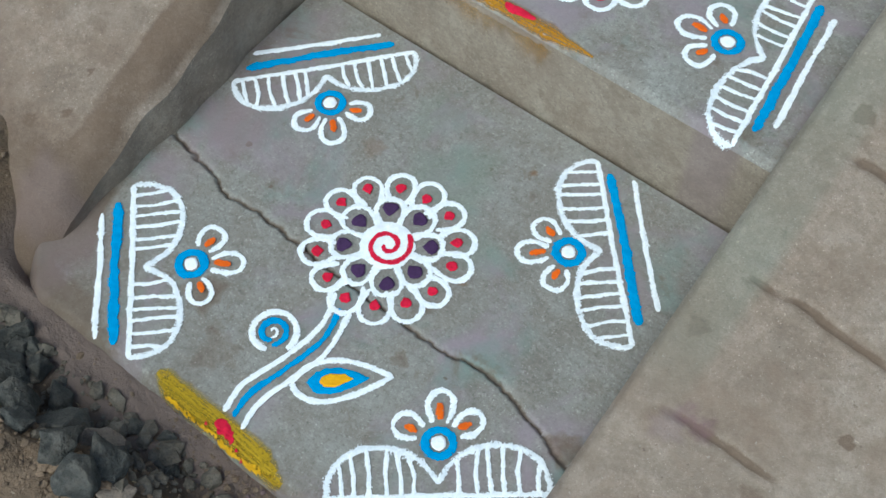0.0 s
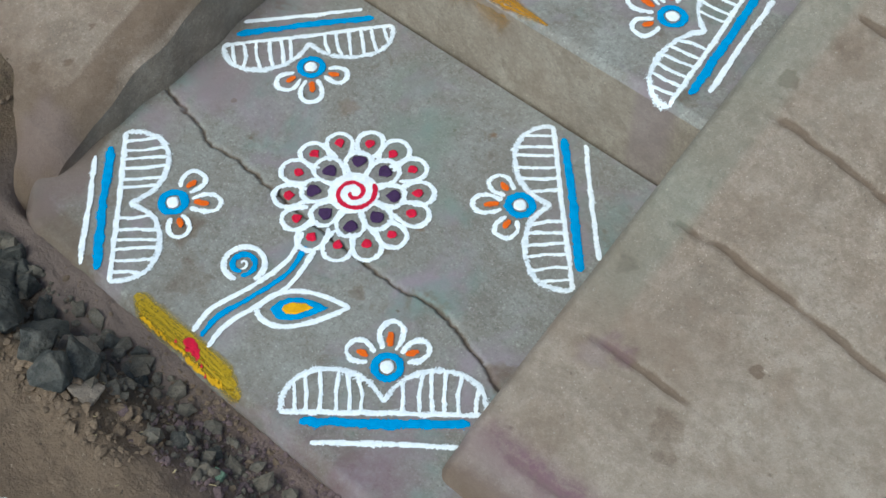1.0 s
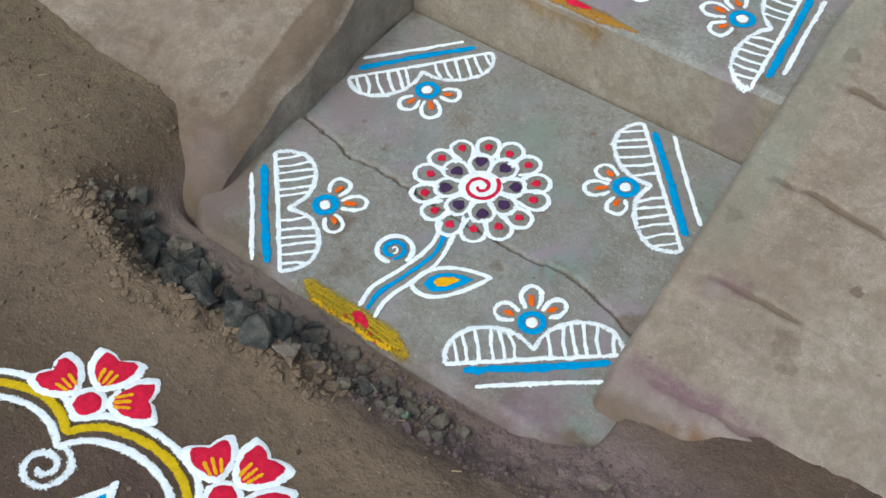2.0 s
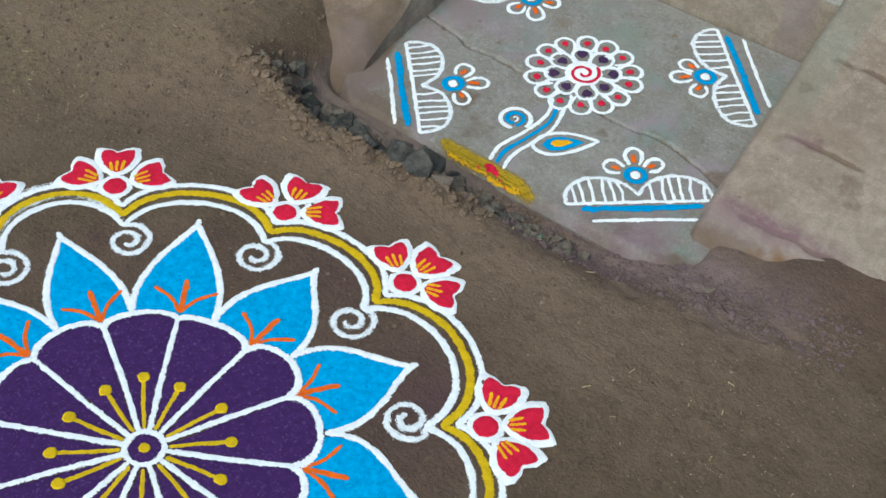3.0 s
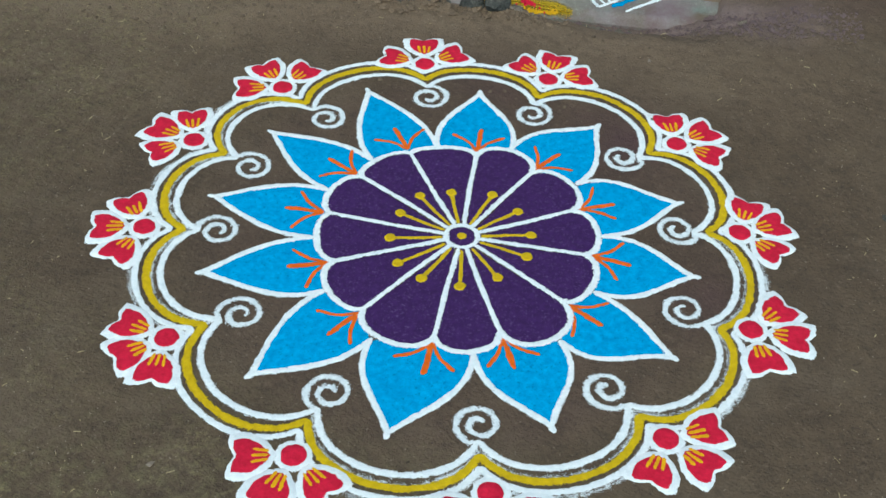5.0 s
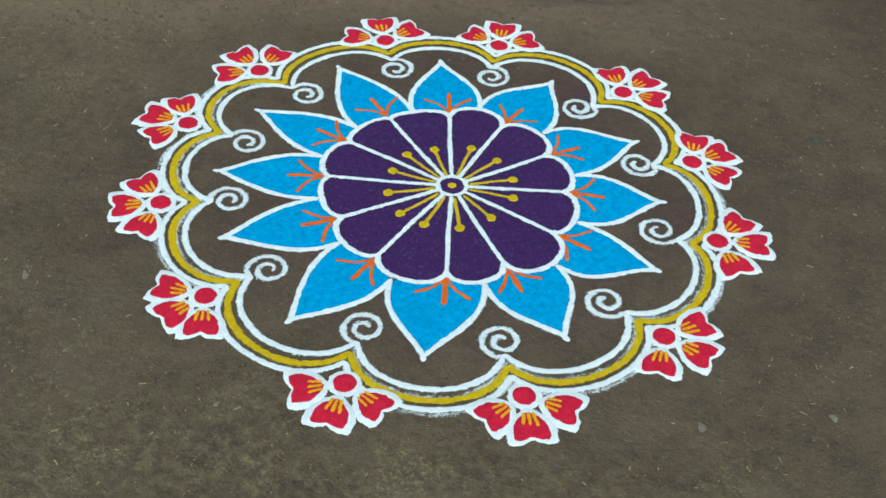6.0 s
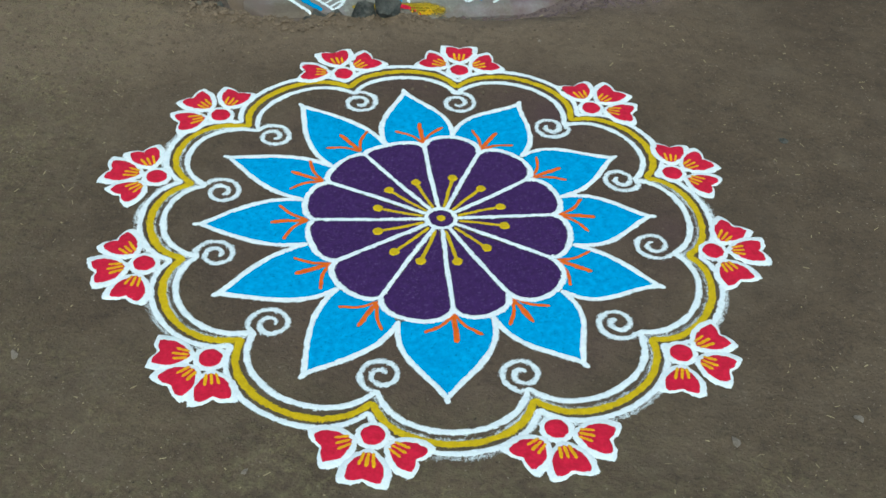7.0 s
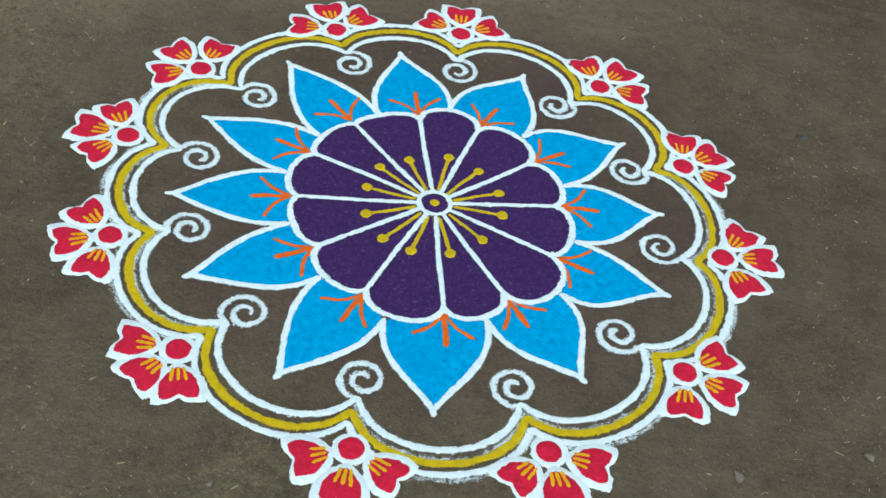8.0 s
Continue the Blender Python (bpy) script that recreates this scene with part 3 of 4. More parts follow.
def right_ramp(x, y):
    side = np.clip((0.397 - x) / 0.014, 0, 1)
    far = np.clip((x - 1.28) / 0.03, 0, 1)
    z = ramp_height(y)
    z = z - 0.012 * side ** 2 - 0.03 * far ** 2 - 0.03 * sstep(0.42, 0.9, x)
    return z - 0.0045 * groove(x, y) + 0.0025 * wave(x, y, 9.0, 41.0) + 0.0012 * wave(x, y, 42.0, 42.0) - 0.008 * sstep(-0.15, -0.17, y) - (0.075 + 0.020 * wave(x, y, 12.0, 43.0)) * sstep(-0.185, -0.29, y)


def ramp_dirt(x, y):
    near = 0.35 * sstep(0.1, 0.6, wave(x, y, 6.0, 47.0)) + spots([(0.415, 0.115, 0.016, 0.55), (0.43, 0.07, 0.025, 0.3), (0.46, -0.10, 0.035, 0.35), (0.575, -0.015, 0.026, 0.48), (0.59, -0.04, 0.018, 0.5), (0.437, 0.42, 0.012, 0.7), (0.47, 0.50, 0.03, 0.4), (0.62, 0.10, 0.008, 0.8), (0.49, 0.03, 0.012, 0.4), (0.44, 0.25, 0.012, 0.3), (0.70, 0.3, 0.05, 0.3)])(x, y)
    foot = 0.95 * sstep(-0.145, -0.22, y) * (0.80 + 0.7 * wave(x, y, 10.0, 45.0))
    return np.maximum(np.maximum(near, foot), groove(x, y) * (0.9 + 0.6 * wave(x, y, 20.0, 44.0)))


def ramp_pink(x, y):
    return 0.45 * np.exp(-((y + 0.165) / 0.03) ** 2) * sstep(0.75, 0.45, x) + spots([(0.45, 0.005, 0.02, 0.35)])(x, y)


heightfield("right_ramp", np.r_[np.arange(0.383, 0.9, 0.0045), np.arange(0.9, 1.321, 0.02)], np.r_[np.arange(-0.30, 0.55, 0.0045), np.arange(0.55, 1.741, 0.02)], right_ramp, CEMENT_RAMP, STEP, {"dirt": ramp_dirt, "pink": ramp_pink, "wine": lambda x, y: 1.3 * np.exp(-((y + 0.142 + 0.006 * np.sin(17 * x)) / 0.017) ** 2) * sstep(0.385, 0.42, x) * sstep(0.70, 0.52, x) * (0.8 + 0.7 * wave(x, y, 22.0, 64.0)) + 0.6 * spots([(0.462, 0.026, 0.014, 1.0), (0.485, 0.022, 0.014, 1.0)])(x, y), "green": lambda x, y: 0.30 * sstep(0.46, 0.44, x) * sstep(0.0, 0.12, y) * (0.8 + 0.6 * wave(x, y, 7.0, 48.0)), "rust": spots([(0.56, -0.205, 0.038, 0.9), (0.50, -0.205, 0.02, 0.5)])}, "rough buff cement ramp scored with cross grooves", "ramp", skirt=0.12)


def left_edge(y):
    return -0.337 - 0.06 * np.maximum(y + 0.02, 0) + 0.003 * np.sin(23 * y) + 0.002 * np.sin(61 * y + 1)


def left_ramp(x, y):
    w = left_edge(y) - x
    side = np.clip((0.050 - w) / 0.050, 0, 1)
    z = ramp_height(np.maximum(y, -0.20)) + 0.020 + 0.75 * np.minimum(y + 0.20, 0)
    z = z - (0.034 + 0.010 * wave(x, y, 16.0, 53.0)) * side ** 2
    wash = 0.010 * np.exp(-(((y - 0.14) + 0.25 * (x + 0.5)) / 0.012) ** 2) * sstep(-0.40, -0.46, x)
    return z - wash + 0.004 * wave(x, y, 7.0, 51.0) + 0.0015 * wave(x, y, 40.0, 52.0)


def left_dirt(x, y):
    near = spots([(-0.47, 0.02, 0.02, 0.4), (-0.52, 0.12, 0.035, 0.5), (-0.42, -0.10, 0.008, 0.7), (-0.46, -0.135, 0.012, 0.7), (-0.60, 0.20, 0.05, 0.5), (-0.45, 0.22, 0.03, 0.4), (-0.50, -0.03, 0.03, 0.35), (-0.55, 0.05, 0.018, 0.5), (-0.40, 0.03, 0.02, 0.3), (-0.43, -0.04, 0.006, 0.8)])(x, y)
    w = left_edge(y) - x
    near = np.maximum(near, 0.45 * sstep(-0.1, 0.6, wave(x, y, 6.0, 57.0)) * (0.7 + 0.8 * wave(x, y, 17.0, 59.0)) + 0.25 * sstep(0.1, 0.5, wave(x, y, 21.0, 58.0)))
    near = np.maximum(near, 0.75 * sstep(-0.02, -0.22, y) + 0.25 * sstep(0.12, 0.0, w) * sstep(0.3, 0.0, y))
    return np.maximum(np.maximum(near, 1.0 * sstep(0.075, 0.045, w) * sstep(0.0, 0.018, w) * sstep(0.50, 0.30, y) * (0.85 + 0.8 * wave(x, y, 8.0, 55.0)) + 0.25 * sstep(0.022, 0.0, w) * sstep(0.42, 0.22, y)), 0.5 * sstep(-0.10, -0.16, y) * sstep(-0.40, -0.46, x))


heightfield("left_ramp", np.r_[np.arange(-0.86, -0.28, 0.02), np.arange(-0.28, 0.0001, 0.004)], np.r_[np.arange(-0.300, 0.55, 0.005), np.arange(0.55, 1.741, 0.02)], left_ramp, CEMENT_RAMP, STEP, {"dirt": left_dirt, "pink": spots([(-0.37, -0.2, 0.05, 0.25)])}, "stained buff cement ramp with a rounded worn edge", "ramp", skirt=0.06, shift=left_edge, side=CEMENT_RISER, side_dirt=(0.7, 0.05, 0.0, 0.2))

# Unseen wall, added to close the far side; it cuts sky light there.
bm = bmesh.new()
bmesh.ops.create_cube(bm, size=1.0)
bmesh.ops.scale(bm, vec=(5.0, 0.23, 2.9), verts=bm.verts)
bmesh.ops.bevel(bm, geom=bm.edges[:], offset=0.01, segments=2, affect="EDGES")
me = bpy.data.meshes.new("wall_house")
bm.to_mesh(me)
bm.free()
me.materials.append(PLASTER)
unseen_wall = new("wall_house", me)
unseen_wall.matrix_world = STEP @ pose(0, 1.74 + 0.115, 1.25)
tagged(unseen_wall, "unseen plain lime plastered wall added behind the steps", "wall", "", "structure")

# ---- the large rangoli on the earth ----
TIPS = [(-82.7, 0.418), (-50.0, 0.406), (-16.4, 0.401), (10.3, 0.38), (37.1, 0.383), (72.7, 0.393), (106.7, 0.395), (135.8, 0.426), (164.5, 0.425), (190.7, 0.425), (215.3, 0.422), (246.5, 0.434)]
JOINTS = [(-79.0, 0.233), (-52.7, 0.222), (-20.0, 0.218), (12.1, 0.21), (43.0, 0.208), (75.6, 0.215), (104.6, 0.219), (134.9, 0.238), (162.1, 0.232), (189.5, 0.232), (219.7, 0.221), (249.9, 0.234)]
VALLEYS = [(-64.4, 0.254), (-34.5, 0.266), (-7.4, 0.238), (24.9, 0.232), (57.3, 0.243), (90.8, 0.248), (122.3, 0.238), (151.4, 0.245), (176.6, 0.25), (204.5, 0.243), (233.0, 0.252), (261.0, 0.265)]
CUSPS = [(-65.1, 0.438), (-33.2, 0.439), (-3.5, 0.437), (26.1, 0.409), (56.8, 0.406), (91.5, 0.413), (120.6, 0.437), (151.3, 0.447), (176.5, 0.456), (201.9, 0.453), (230.1, 0.44), (262.3, 0.442)]
ARCS = [0.507, 0.498, 0.492, 0.47, 0.468, 0.479, 0.47, 0.497, 0.522, 0.51, 0.509, 0.513]
CURLS = [(-64.6, 0.386), (-34.1, 0.379), (-1.4, 0.379), (27.5, 0.362), (59.3, 0.361), (90.6, 0.361), (120.9, 0.384), (150.7, 0.392), (177.9, 0.4), (202.1, 0.4), (230.6, 0.386), (262.1, 0.386)]
DISCS = [(-63.9, 0.503), (-32.7, 0.494), (-1.1, 0.483), (25.7, 0.465), (55.8, 0.468), (91.4, 0.476), (120.1, 0.488), (152.2, 0.516), (176.0, 0.527), (201.7, 0.52), (230.2, 0.503), (264.4, 0.505)]
STAMENS = [(-69.8, 0.114), (-36.7, 0.109), (-0.2, 0.114), (26.2, 0.115), (56.6, 0.115), (85.4, 0.119), (120.8, 0.11), (147.6, 0.121), (174.3, 0.116), (205.3, 0.118), (234.4, 0.122), (258.8, 0.118)]

TURNS = [(-63, -6, 57), (-58, 13, 71), (-57, 10, 62), (-46, 15, 66), (-60, -1, 61), (-59, 4, 66), (-68, -6, 65), (-75, -8, 55), (-53, 0, 55), (-61, 2, 63), (-51, 4, 56), (-60, 4, 68)]
REACH = [(0.058, 0.063, 0.066), (0.055, 0.062, 0.066), (0.064, 0.074, 0.067), (0.057, 0.064, 0.06), (0.062, 0.068, 0.059), (0.057, 0.062, 0.057), (0.065, 0.054, 0.06), (0.061, 0.064, 0.061), (0.061, 0.077, 0.058), (0.058, 0.059, 0.067), (0.066, 0.058, 0.067), (0.058, 0.065, 0.059)]

rangoli = thing("rangoli", GROUND, "large flower rangoli of white, blue, purple and red powder on earth", "rangoli")


def blue_petal(k):
    (ta, tr), (ja, jr) = TIPS[k], JOINTS[k]
    (ra, rr), (la, lr) = VALLEYS[k], VALLEYS[k - 1]
    if la > ra:
        la -= 360
    tip = polar(ta, tr)
    sides = []
    for a, r in ((la, lr), (ra, rr)):
        sides.append(bezier(polar(a, r), polar(a + 0.07 * (ta - a), r + 0.078), polar(ta + 0.32 * (a - ta), tr - 0.052), tip, 22))
    outline = np.vstack([sides[0], sides[1][::-1], [polar(ja, jr)]])
    fill = filled("blue_petal", outline, BLUE, rangoli, 0.0012, 0.0010, label="sky blue powder petal")
    path = np.vstack([sides[0], sides[1][::-1][1:]])
    over = tip + polar(ta, 0.012)
    stroke("petal_outline", np.vstack([sides[0], [over]]), 0.0165, WHITE, fill, 0.0014, 0.0024, label="white powder line")
    stroke("petal_outline", sides[1], 0.0165, WHITE, fill, 0.0016, 0.0024, label="white powder line")
    base = polar(ja, jr + 0.004)
    for turn, far, wide in ((rng.uniform(-7, 7), 0.066, 0.0132), (43 + rng.uniform(-8, 8), 0.066, 0.0094), (-43 + rng.uniform(-8, 8), 0.066, 0.0094)):
        axis = ta * 0.6 + ja * 0.4
        end = base + polar(axis + turn, far)
        mid = base + polar(axis + turn * 0.75, far * 0.5)
        stroke("sprig", spline([base, mid, end], 6), wide, ORANGE, fill, 0.0022, 0.0014, label="orange powder sprig", step=0.003, wobble=0.2)


def purple_petal(k):
    (a0, r0), (a1, r1) = JOINTS[k], JOINTS[(k + 1) % 12]
    va, vr = VALLEYS[k]
    if a1 < a0:
        a1 += 360
    r0, r1 = r0 - 0.011, r1 - 0.011
    out = (vr - 0.006 - 0.25 * (r0 + r1) / 2 * 0.965) / 0.725
    rim = bezier(polar(a0, r0), polar(a0 + 0.06 * (a1 - a0), out), polar(a1 - 0.06 * (a1 - a0), out), polar(a1, r1), 24)
    fill = filled("purple_petal", np.vstack([[polar((a0 + a1) / 2, 0.018)], rim]), PURPLE, rangoli, 0.0020, 0.0008, label="deep purple powder petal")
    stroke("petal_outline", rim, 0.0165, WHITE, fill, 0.0028, 0.0020, label="white powder line")
    sa, sr = STAMENS[k]
    stroke("stamen", [polar(sa, 0.032), polar(sa + 0.8, 0.07), polar(sa, sr)], 0.0096, YELLOW, fill, 0.0026, 0.0014, step=0.003, label="yellow powder stamen")
    filled("anther", circle(polar(sa, sr), 0.0100, 14)[:-1], YELLOW, fill, 0.0028, 0.0018, label="yellow powder dot")


for k in range(12):
    blue_petal(k)
for k in range(12):
    purple_petal(k)
for a, r in JOINTS:
    bend = rng.uniform(-1.2, 1.2)
    stroke("spoke", [polar(a, 0.028), polar(a + bend, 0.12), polar(a, r - 0.006)], 0.0135, WHITE, rangoli, 0.0034, 0.0018, label="white powder line")
filled("centre_disc", circle((0, 0), 0.024, 24)[:-1], PURPLE, rangoli, 0.0034, 0.0006)
stroke("centre_ring", circle((0, 0), 0.0265, 40), 0.0140, WHITE, rangoli, 0.0042, 0.0018, step=0.003)
filled("centre_dot", circle((0, 0), 0.0085, 16)[:-1], YELLOW, rangoli, 0.0050, 0.0012)


def scallop(k):
    (a0, r0), (a1, r1) = CUSPS[k - 1], CUSPS[k]
    if a0 > a1:
        a0 -= 360
    mid = (a0 + a1) / 2
    half = (a1 - a0) / 2

    def curve(add_cusp, add_mid):
        chord = (r0 + r1) / 2 + add_cusp
        out = (ARCS[k] + add_mid - 0.25 * chord * math.cos(radians(half))) / 0.75 / math.cos(radians(half * 0.66))
        return bezier(polar(a0, r0 + add_cusp), polar(mid - half * 0.66, out), polar(mid + half * 0.66, out), polar(a1, r1 + add_cusp), 30)

    band = stroke("scallop", curve(0.0, 0.0), 0.0190, YELLOW, rangoli, 0.0012, 0.0016, label="yellow powder band")
    stroke("inner_line", curve(-0.024, -0.022), 0.0180, WHITE, band, 0.0014, 0.0022, label="white powder line")
    if k in (0, 1, 2, 3, 8, 9, 10):
        stroke("scatter", curve(-0.010, -0.006), 0.0240, WHITE_THIN, band, 0.0007, 0.0006, label="thin scatter of white powder")
        stroke("scatter", curve(0.027, 0.026), 0.0200, WHITE_THIN, band, 0.0006, 0.0005, label="thin scatter of white powder")
    stroke("outer_line", curve(0.021, 0.018), 0.0172, WHITE, band, 0.0014, 0.0022, label="white powder line")


for k in range(12):
    scallop(k)
for k in range(12):
    (a, r), (ca, cr) = CURLS[k], CUSPS[k]
    c = polar(a, r)
    foot = polar(ca, cr - 0.022)
    way = math.atan2(*(foot - c)[::-1])
    path = np.vstack([[foot], curl(c, 0.0365, 0.007, way - 0.40, -1.6, 70)])
    stroke("scroll", path, 0.0185, SCROLL, rangoli, 0.0012, 0.0018, wobble=0.18, label="white powder curl")


def heart(length, width, n=13):
    """A notched petal along x from its narrow base."""
    top = np.vstack([bezier((0, 0), (0.25 * length, 0.48 * width), (0.55 * length, 0.62 * width), (0.98 * length, 0.52 * width), n), bezier((0.98 * length, 0.52 * width), (1.04 * length, 0.30 * width), (0.95 * length, 0.12 * width), (0.86 * length, 0.0), 7)[1:]])
    return np.vstack([top, (top[::-1] * (1, -1))[1:-1]])


def turned(points, angle, origin):
    c, s = math.cos(angle), math.sin(angle)
    return np.array(points) @ np.array(((c, s), (-s, c))) + np.array(origin)


def blossom(a, r, turns, reach):
    c = polar(a, r)
    back = filled("blossom", circle(c, 0.029, 26)[:-1], WHITE, rangoli, 0.0012, 0.0014, rim=0.2, label="white edged red powder blossom")
    for turn, far in zip(turns, reach):
        turn = radians(a + turn)
        size = 0.98 + (far - 0.061) * 7.0
        wide = 0.98 + rng.uniform(-0.05, 0.05)
        root = c + 0.020 * np.array((math.cos(turn), math.sin(turn)))
        filled("petal_edge", turned(heart(0.075 * size, 0.0750 * wide), turn, root), WHITE, back, 0.0010 + rng.uniform(0, 0.0003), 0.0018, rim=0.1, label="white powder petal edge")
        root = c + 0.031 * np.array((math.cos(turn), math.sin(turn)))
        filled("red_petal", turned(heart(0.0560 * size, 0.0525 * wide), turn, root), RED, back, 0.0032, 0.0010, rim=0.1, label="crimson powder petal")
        for lean in (-0.8, 0.0, 0.8):
            start = c + 0.034 * np.array((math.cos(turn), math.sin(turn))) + 0.009 * lean * np.array((-math.sin(turn), math.cos(turn)))
            end = start + rng.uniform(0.022, 0.028) * np.array((math.cos(turn + lean * 0.2), math.sin(turn + lean * 0.2)))
            stroke("streak", [start, (start + end) / 2, end], 0.0078, GOLD, back, 0.0044, 0.0008, step=0.003, wobble=0.2, label="golden powder streak")
    filled("red_disc", circle(c, 0.0192, 22)[:-1], RED, back, 0.0030, 0.0014, rim=0.1, label="crimson powder disc")


for (a, r), turns, reach in zip(DISCS, TURNS, REACH):
    blossom(a, r, turns, reach)

# ---- the small drawings on the steps ----


def on(surface, add=0.0):
    return lambda x, y: surface(np.asarray(x, float), np.asarray(y, float)) + add


SLAB = on(slab_smooth)
TREAD = on(tread_top)


def teardrop(origin, angle, length, width):
    top = bezier((0, 0), (0.35 * length, 0.42 * width), (0.80 * length, 0.75 * width), (length, 0), 12)
    return turned(np.vstack([top, (top[::-1] * (1, -1))[1:]]), angle, origin)


def loop_petal(origin, angle, length, width):
    """A petal drawn as one loop with a round outer end, open at its base."""
    h = width / 2
    side = bezier((0, 0.50 * h), (0.30 * length, 0.95 * h), (0.50 * length, 1.05 * h), (0.62 * length, h), 9)
    end = bezier((0.62 * length, h), (0.86 * length, 0.92 * h), (length, 0.50 * h), (length, 0), 9)[1:]
    top = np.vstack([side, end])
    return turned(np.vstack([top, (top[::-1] * (1, -1))[1:]]), angle, origin)


def corner_drawing(mid, angle, half, surface, label, arch=0.060, disc=0.067, turns=(-58, 4, 58), lengths=(0.035, 0.043, 0.035), blue=-0.020, outer=-0.041):
    """Two hatched half arches on a base line, with a three-petalled flower over their meeting and two lines behind."""
    root = thing("corner_rangoli", STEP, label, "rangoli", "corner drawings on the steps")
    m = lambda pts: turned(pts, radians(angle), mid)
    line = lambda name, pts, w, mat, **k: stroke(name, m(pts), w, mat, root, 0.0012, 0.0020, surface, wobble=0.24, **k)
    line("base_line", [(-half, 0), (0, rng.uniform(-0.002, 0.002)), (half, 0)], 0.0125, WHITE)
    for s in (-1, 1):
        peak = arch * rng.uniform(0.94, 1.06)
        rim = np.vstack([bezier((s * half, 0), (s * half * 1.02, peak * 0.75), (s * half * 0.78, peak), (s * half * 0.55, peak), 14), bezier((s * half * 0.55, peak), (s * half * 0.28, peak), (s * half * 0.10, peak * 0.72), (0, 0.016), 14)[1:]])
        line("arch", rim, 0.0160, SCROLL)
        for f in np.linspace(0.20, 0.88, 6) + rng.uniform(-0.02, 0.02, 6):
            x = s * half * f
            order = np.argsort(rim[:, 0])
            top = float(np.interp(x, rim[order, 0], rim[order, 1]))
            line("rung", [(x, 0.001), (x + rng.uniform(-0.002, 0.002), top * 0.5), (x + s * rng.uniform(-0.003, 0.006), top)], 0.0092, WHITE, step=0.003)
    line("blue_line", [(-half * 0.80, blue), (0, blue - 0.002), (half * 0.84, blue)], 0.0185, STEP_BLUE, label="blue powder line")
    line("outer_line", [(-half * 0.68, outer), (0, outer), (half * 0.74, outer - 0.003)], 0.0125, WHITE)
    c = m([(0.002, disc)])[0]
    stroke("blue_ring", circle(c, 0.0172, 40), 0.0155, STEP_BLUE, root, 0.0014, 0.0018, surface, step=0.003, label="blue powder ring")
    filled("white_eye", circle(c, 0.0104, 18)[:-1], WHITE, root, 0.0016, 0.0016, surface)
    for turn, far in zip(turns, lengths):
        way = radians(angle + 90 - turn)
        at = c + 0.026 * np.array((math.cos(way), math.sin(way)))
        side = np.array((-math.sin(way), math.cos(way)))
        stroke("petal_outline", loop_petal(at, way + rng.uniform(-0.08, 0.08), far * rng.uniform(0.97, 1.05), 0.0315 * rng.uniform(0.92, 1.06)), 0.0125, WHITE, root, 0.0012, 0.0018, surface, step=0.003, wobble=0.28)
        start, end = at + 0.004 * (at - c) / 0.026 + rng.uniform(-0.003, 0.003) * side, at + (far * 0.60) * (at - c) / 0.026 + rng.uniform(-0.003, 0.003) * side
        stroke("orange_dab", [start, (start + end) / 2, end], 0.0138, ORANGE, root, 0.0024, 0.0014, surface, step=0.003, wobble=0.25, label="orange powder dab")
    return root


corner_drawing((-0.229, -0.196), -46.6, 0.130, SLAB, "white hatched arches with a small blue flower", arch=0.067, disc=0.078, turns=(-52, 6, 76))
corner_drawing((-0.246, 0.211), 229.3, 0.132, SLAB, "white hatched arches with a small blue flower")
corner_drawing((0.254, 0.210), 133.0, 0.141, SLAB, "white hatched arches with a small blue flower, under the riser", disc=0.060, blue=-0.013)
corner_drawing((0.277, -0.196), 39.1, 0.132, SLAB, "white hatched arches with a small blue flower, beside the scored ramp", blue=-0.012)
corner_drawing((0.303, 0.474), 98.0, 0.142, TREAD, "white hatched arches with a small blue flower on the upper step", arch=0.052, disc=0.068, blue=-0.015, outer=-0.036)


def bloom(centre, surface, label, rings=True):
    root = thing("flower_rangoli", STEP, label, "rangoli")
    c = np.array(centre)
    for n, r, rad, dot, mat, start in ((14, 0.089, 0.024, 0.0080, RED, 16.3), (8, 0.053, 0.022, 0.0112, PLUM, 36.5)):
        for k in range(n):
            a = radians(start + 360 / n * k + rng.uniform(-2, 2))
            way = np.array((math.cos(a), math.sin(a)))
            p = c + (r - 0.022) * way
            size = rng.uniform(0.94, 1.06)
            stroke("petal_outline", loop_petal(p, a, (0.046 if n == 14 else 0.044) * size, (0.0380 if n == 14 else 0.0395) * size), 0.0122, WHITE, root, 0.0012 + (0 if n == 14 else 0.0006), 0.0020, surface, step=0.003, wobble=0.2, label="white powder petal")
            filled("petal_dot", teardrop(c + (r - dot * 0.9 + rng.uniform(-0.003, 0.003)) * way, a, dot * 2.1, dot * 2.3), mat, root, 0.0022, 0.0012, surface, label="coloured powder dot")
    filled("white_middle", circle(c, 0.038, 28)[:-1], WHITE, root, 0.0022, 0.0010, surface)
    stroke("red_spiral", curl(c, 0.032, 0.004, 1.2, -1.6, 90), 0.0105, RED, root, 0.0034, 0.0010, surface, step=0.003, wobble=0.2, label="crimson powder spiral")
    return root


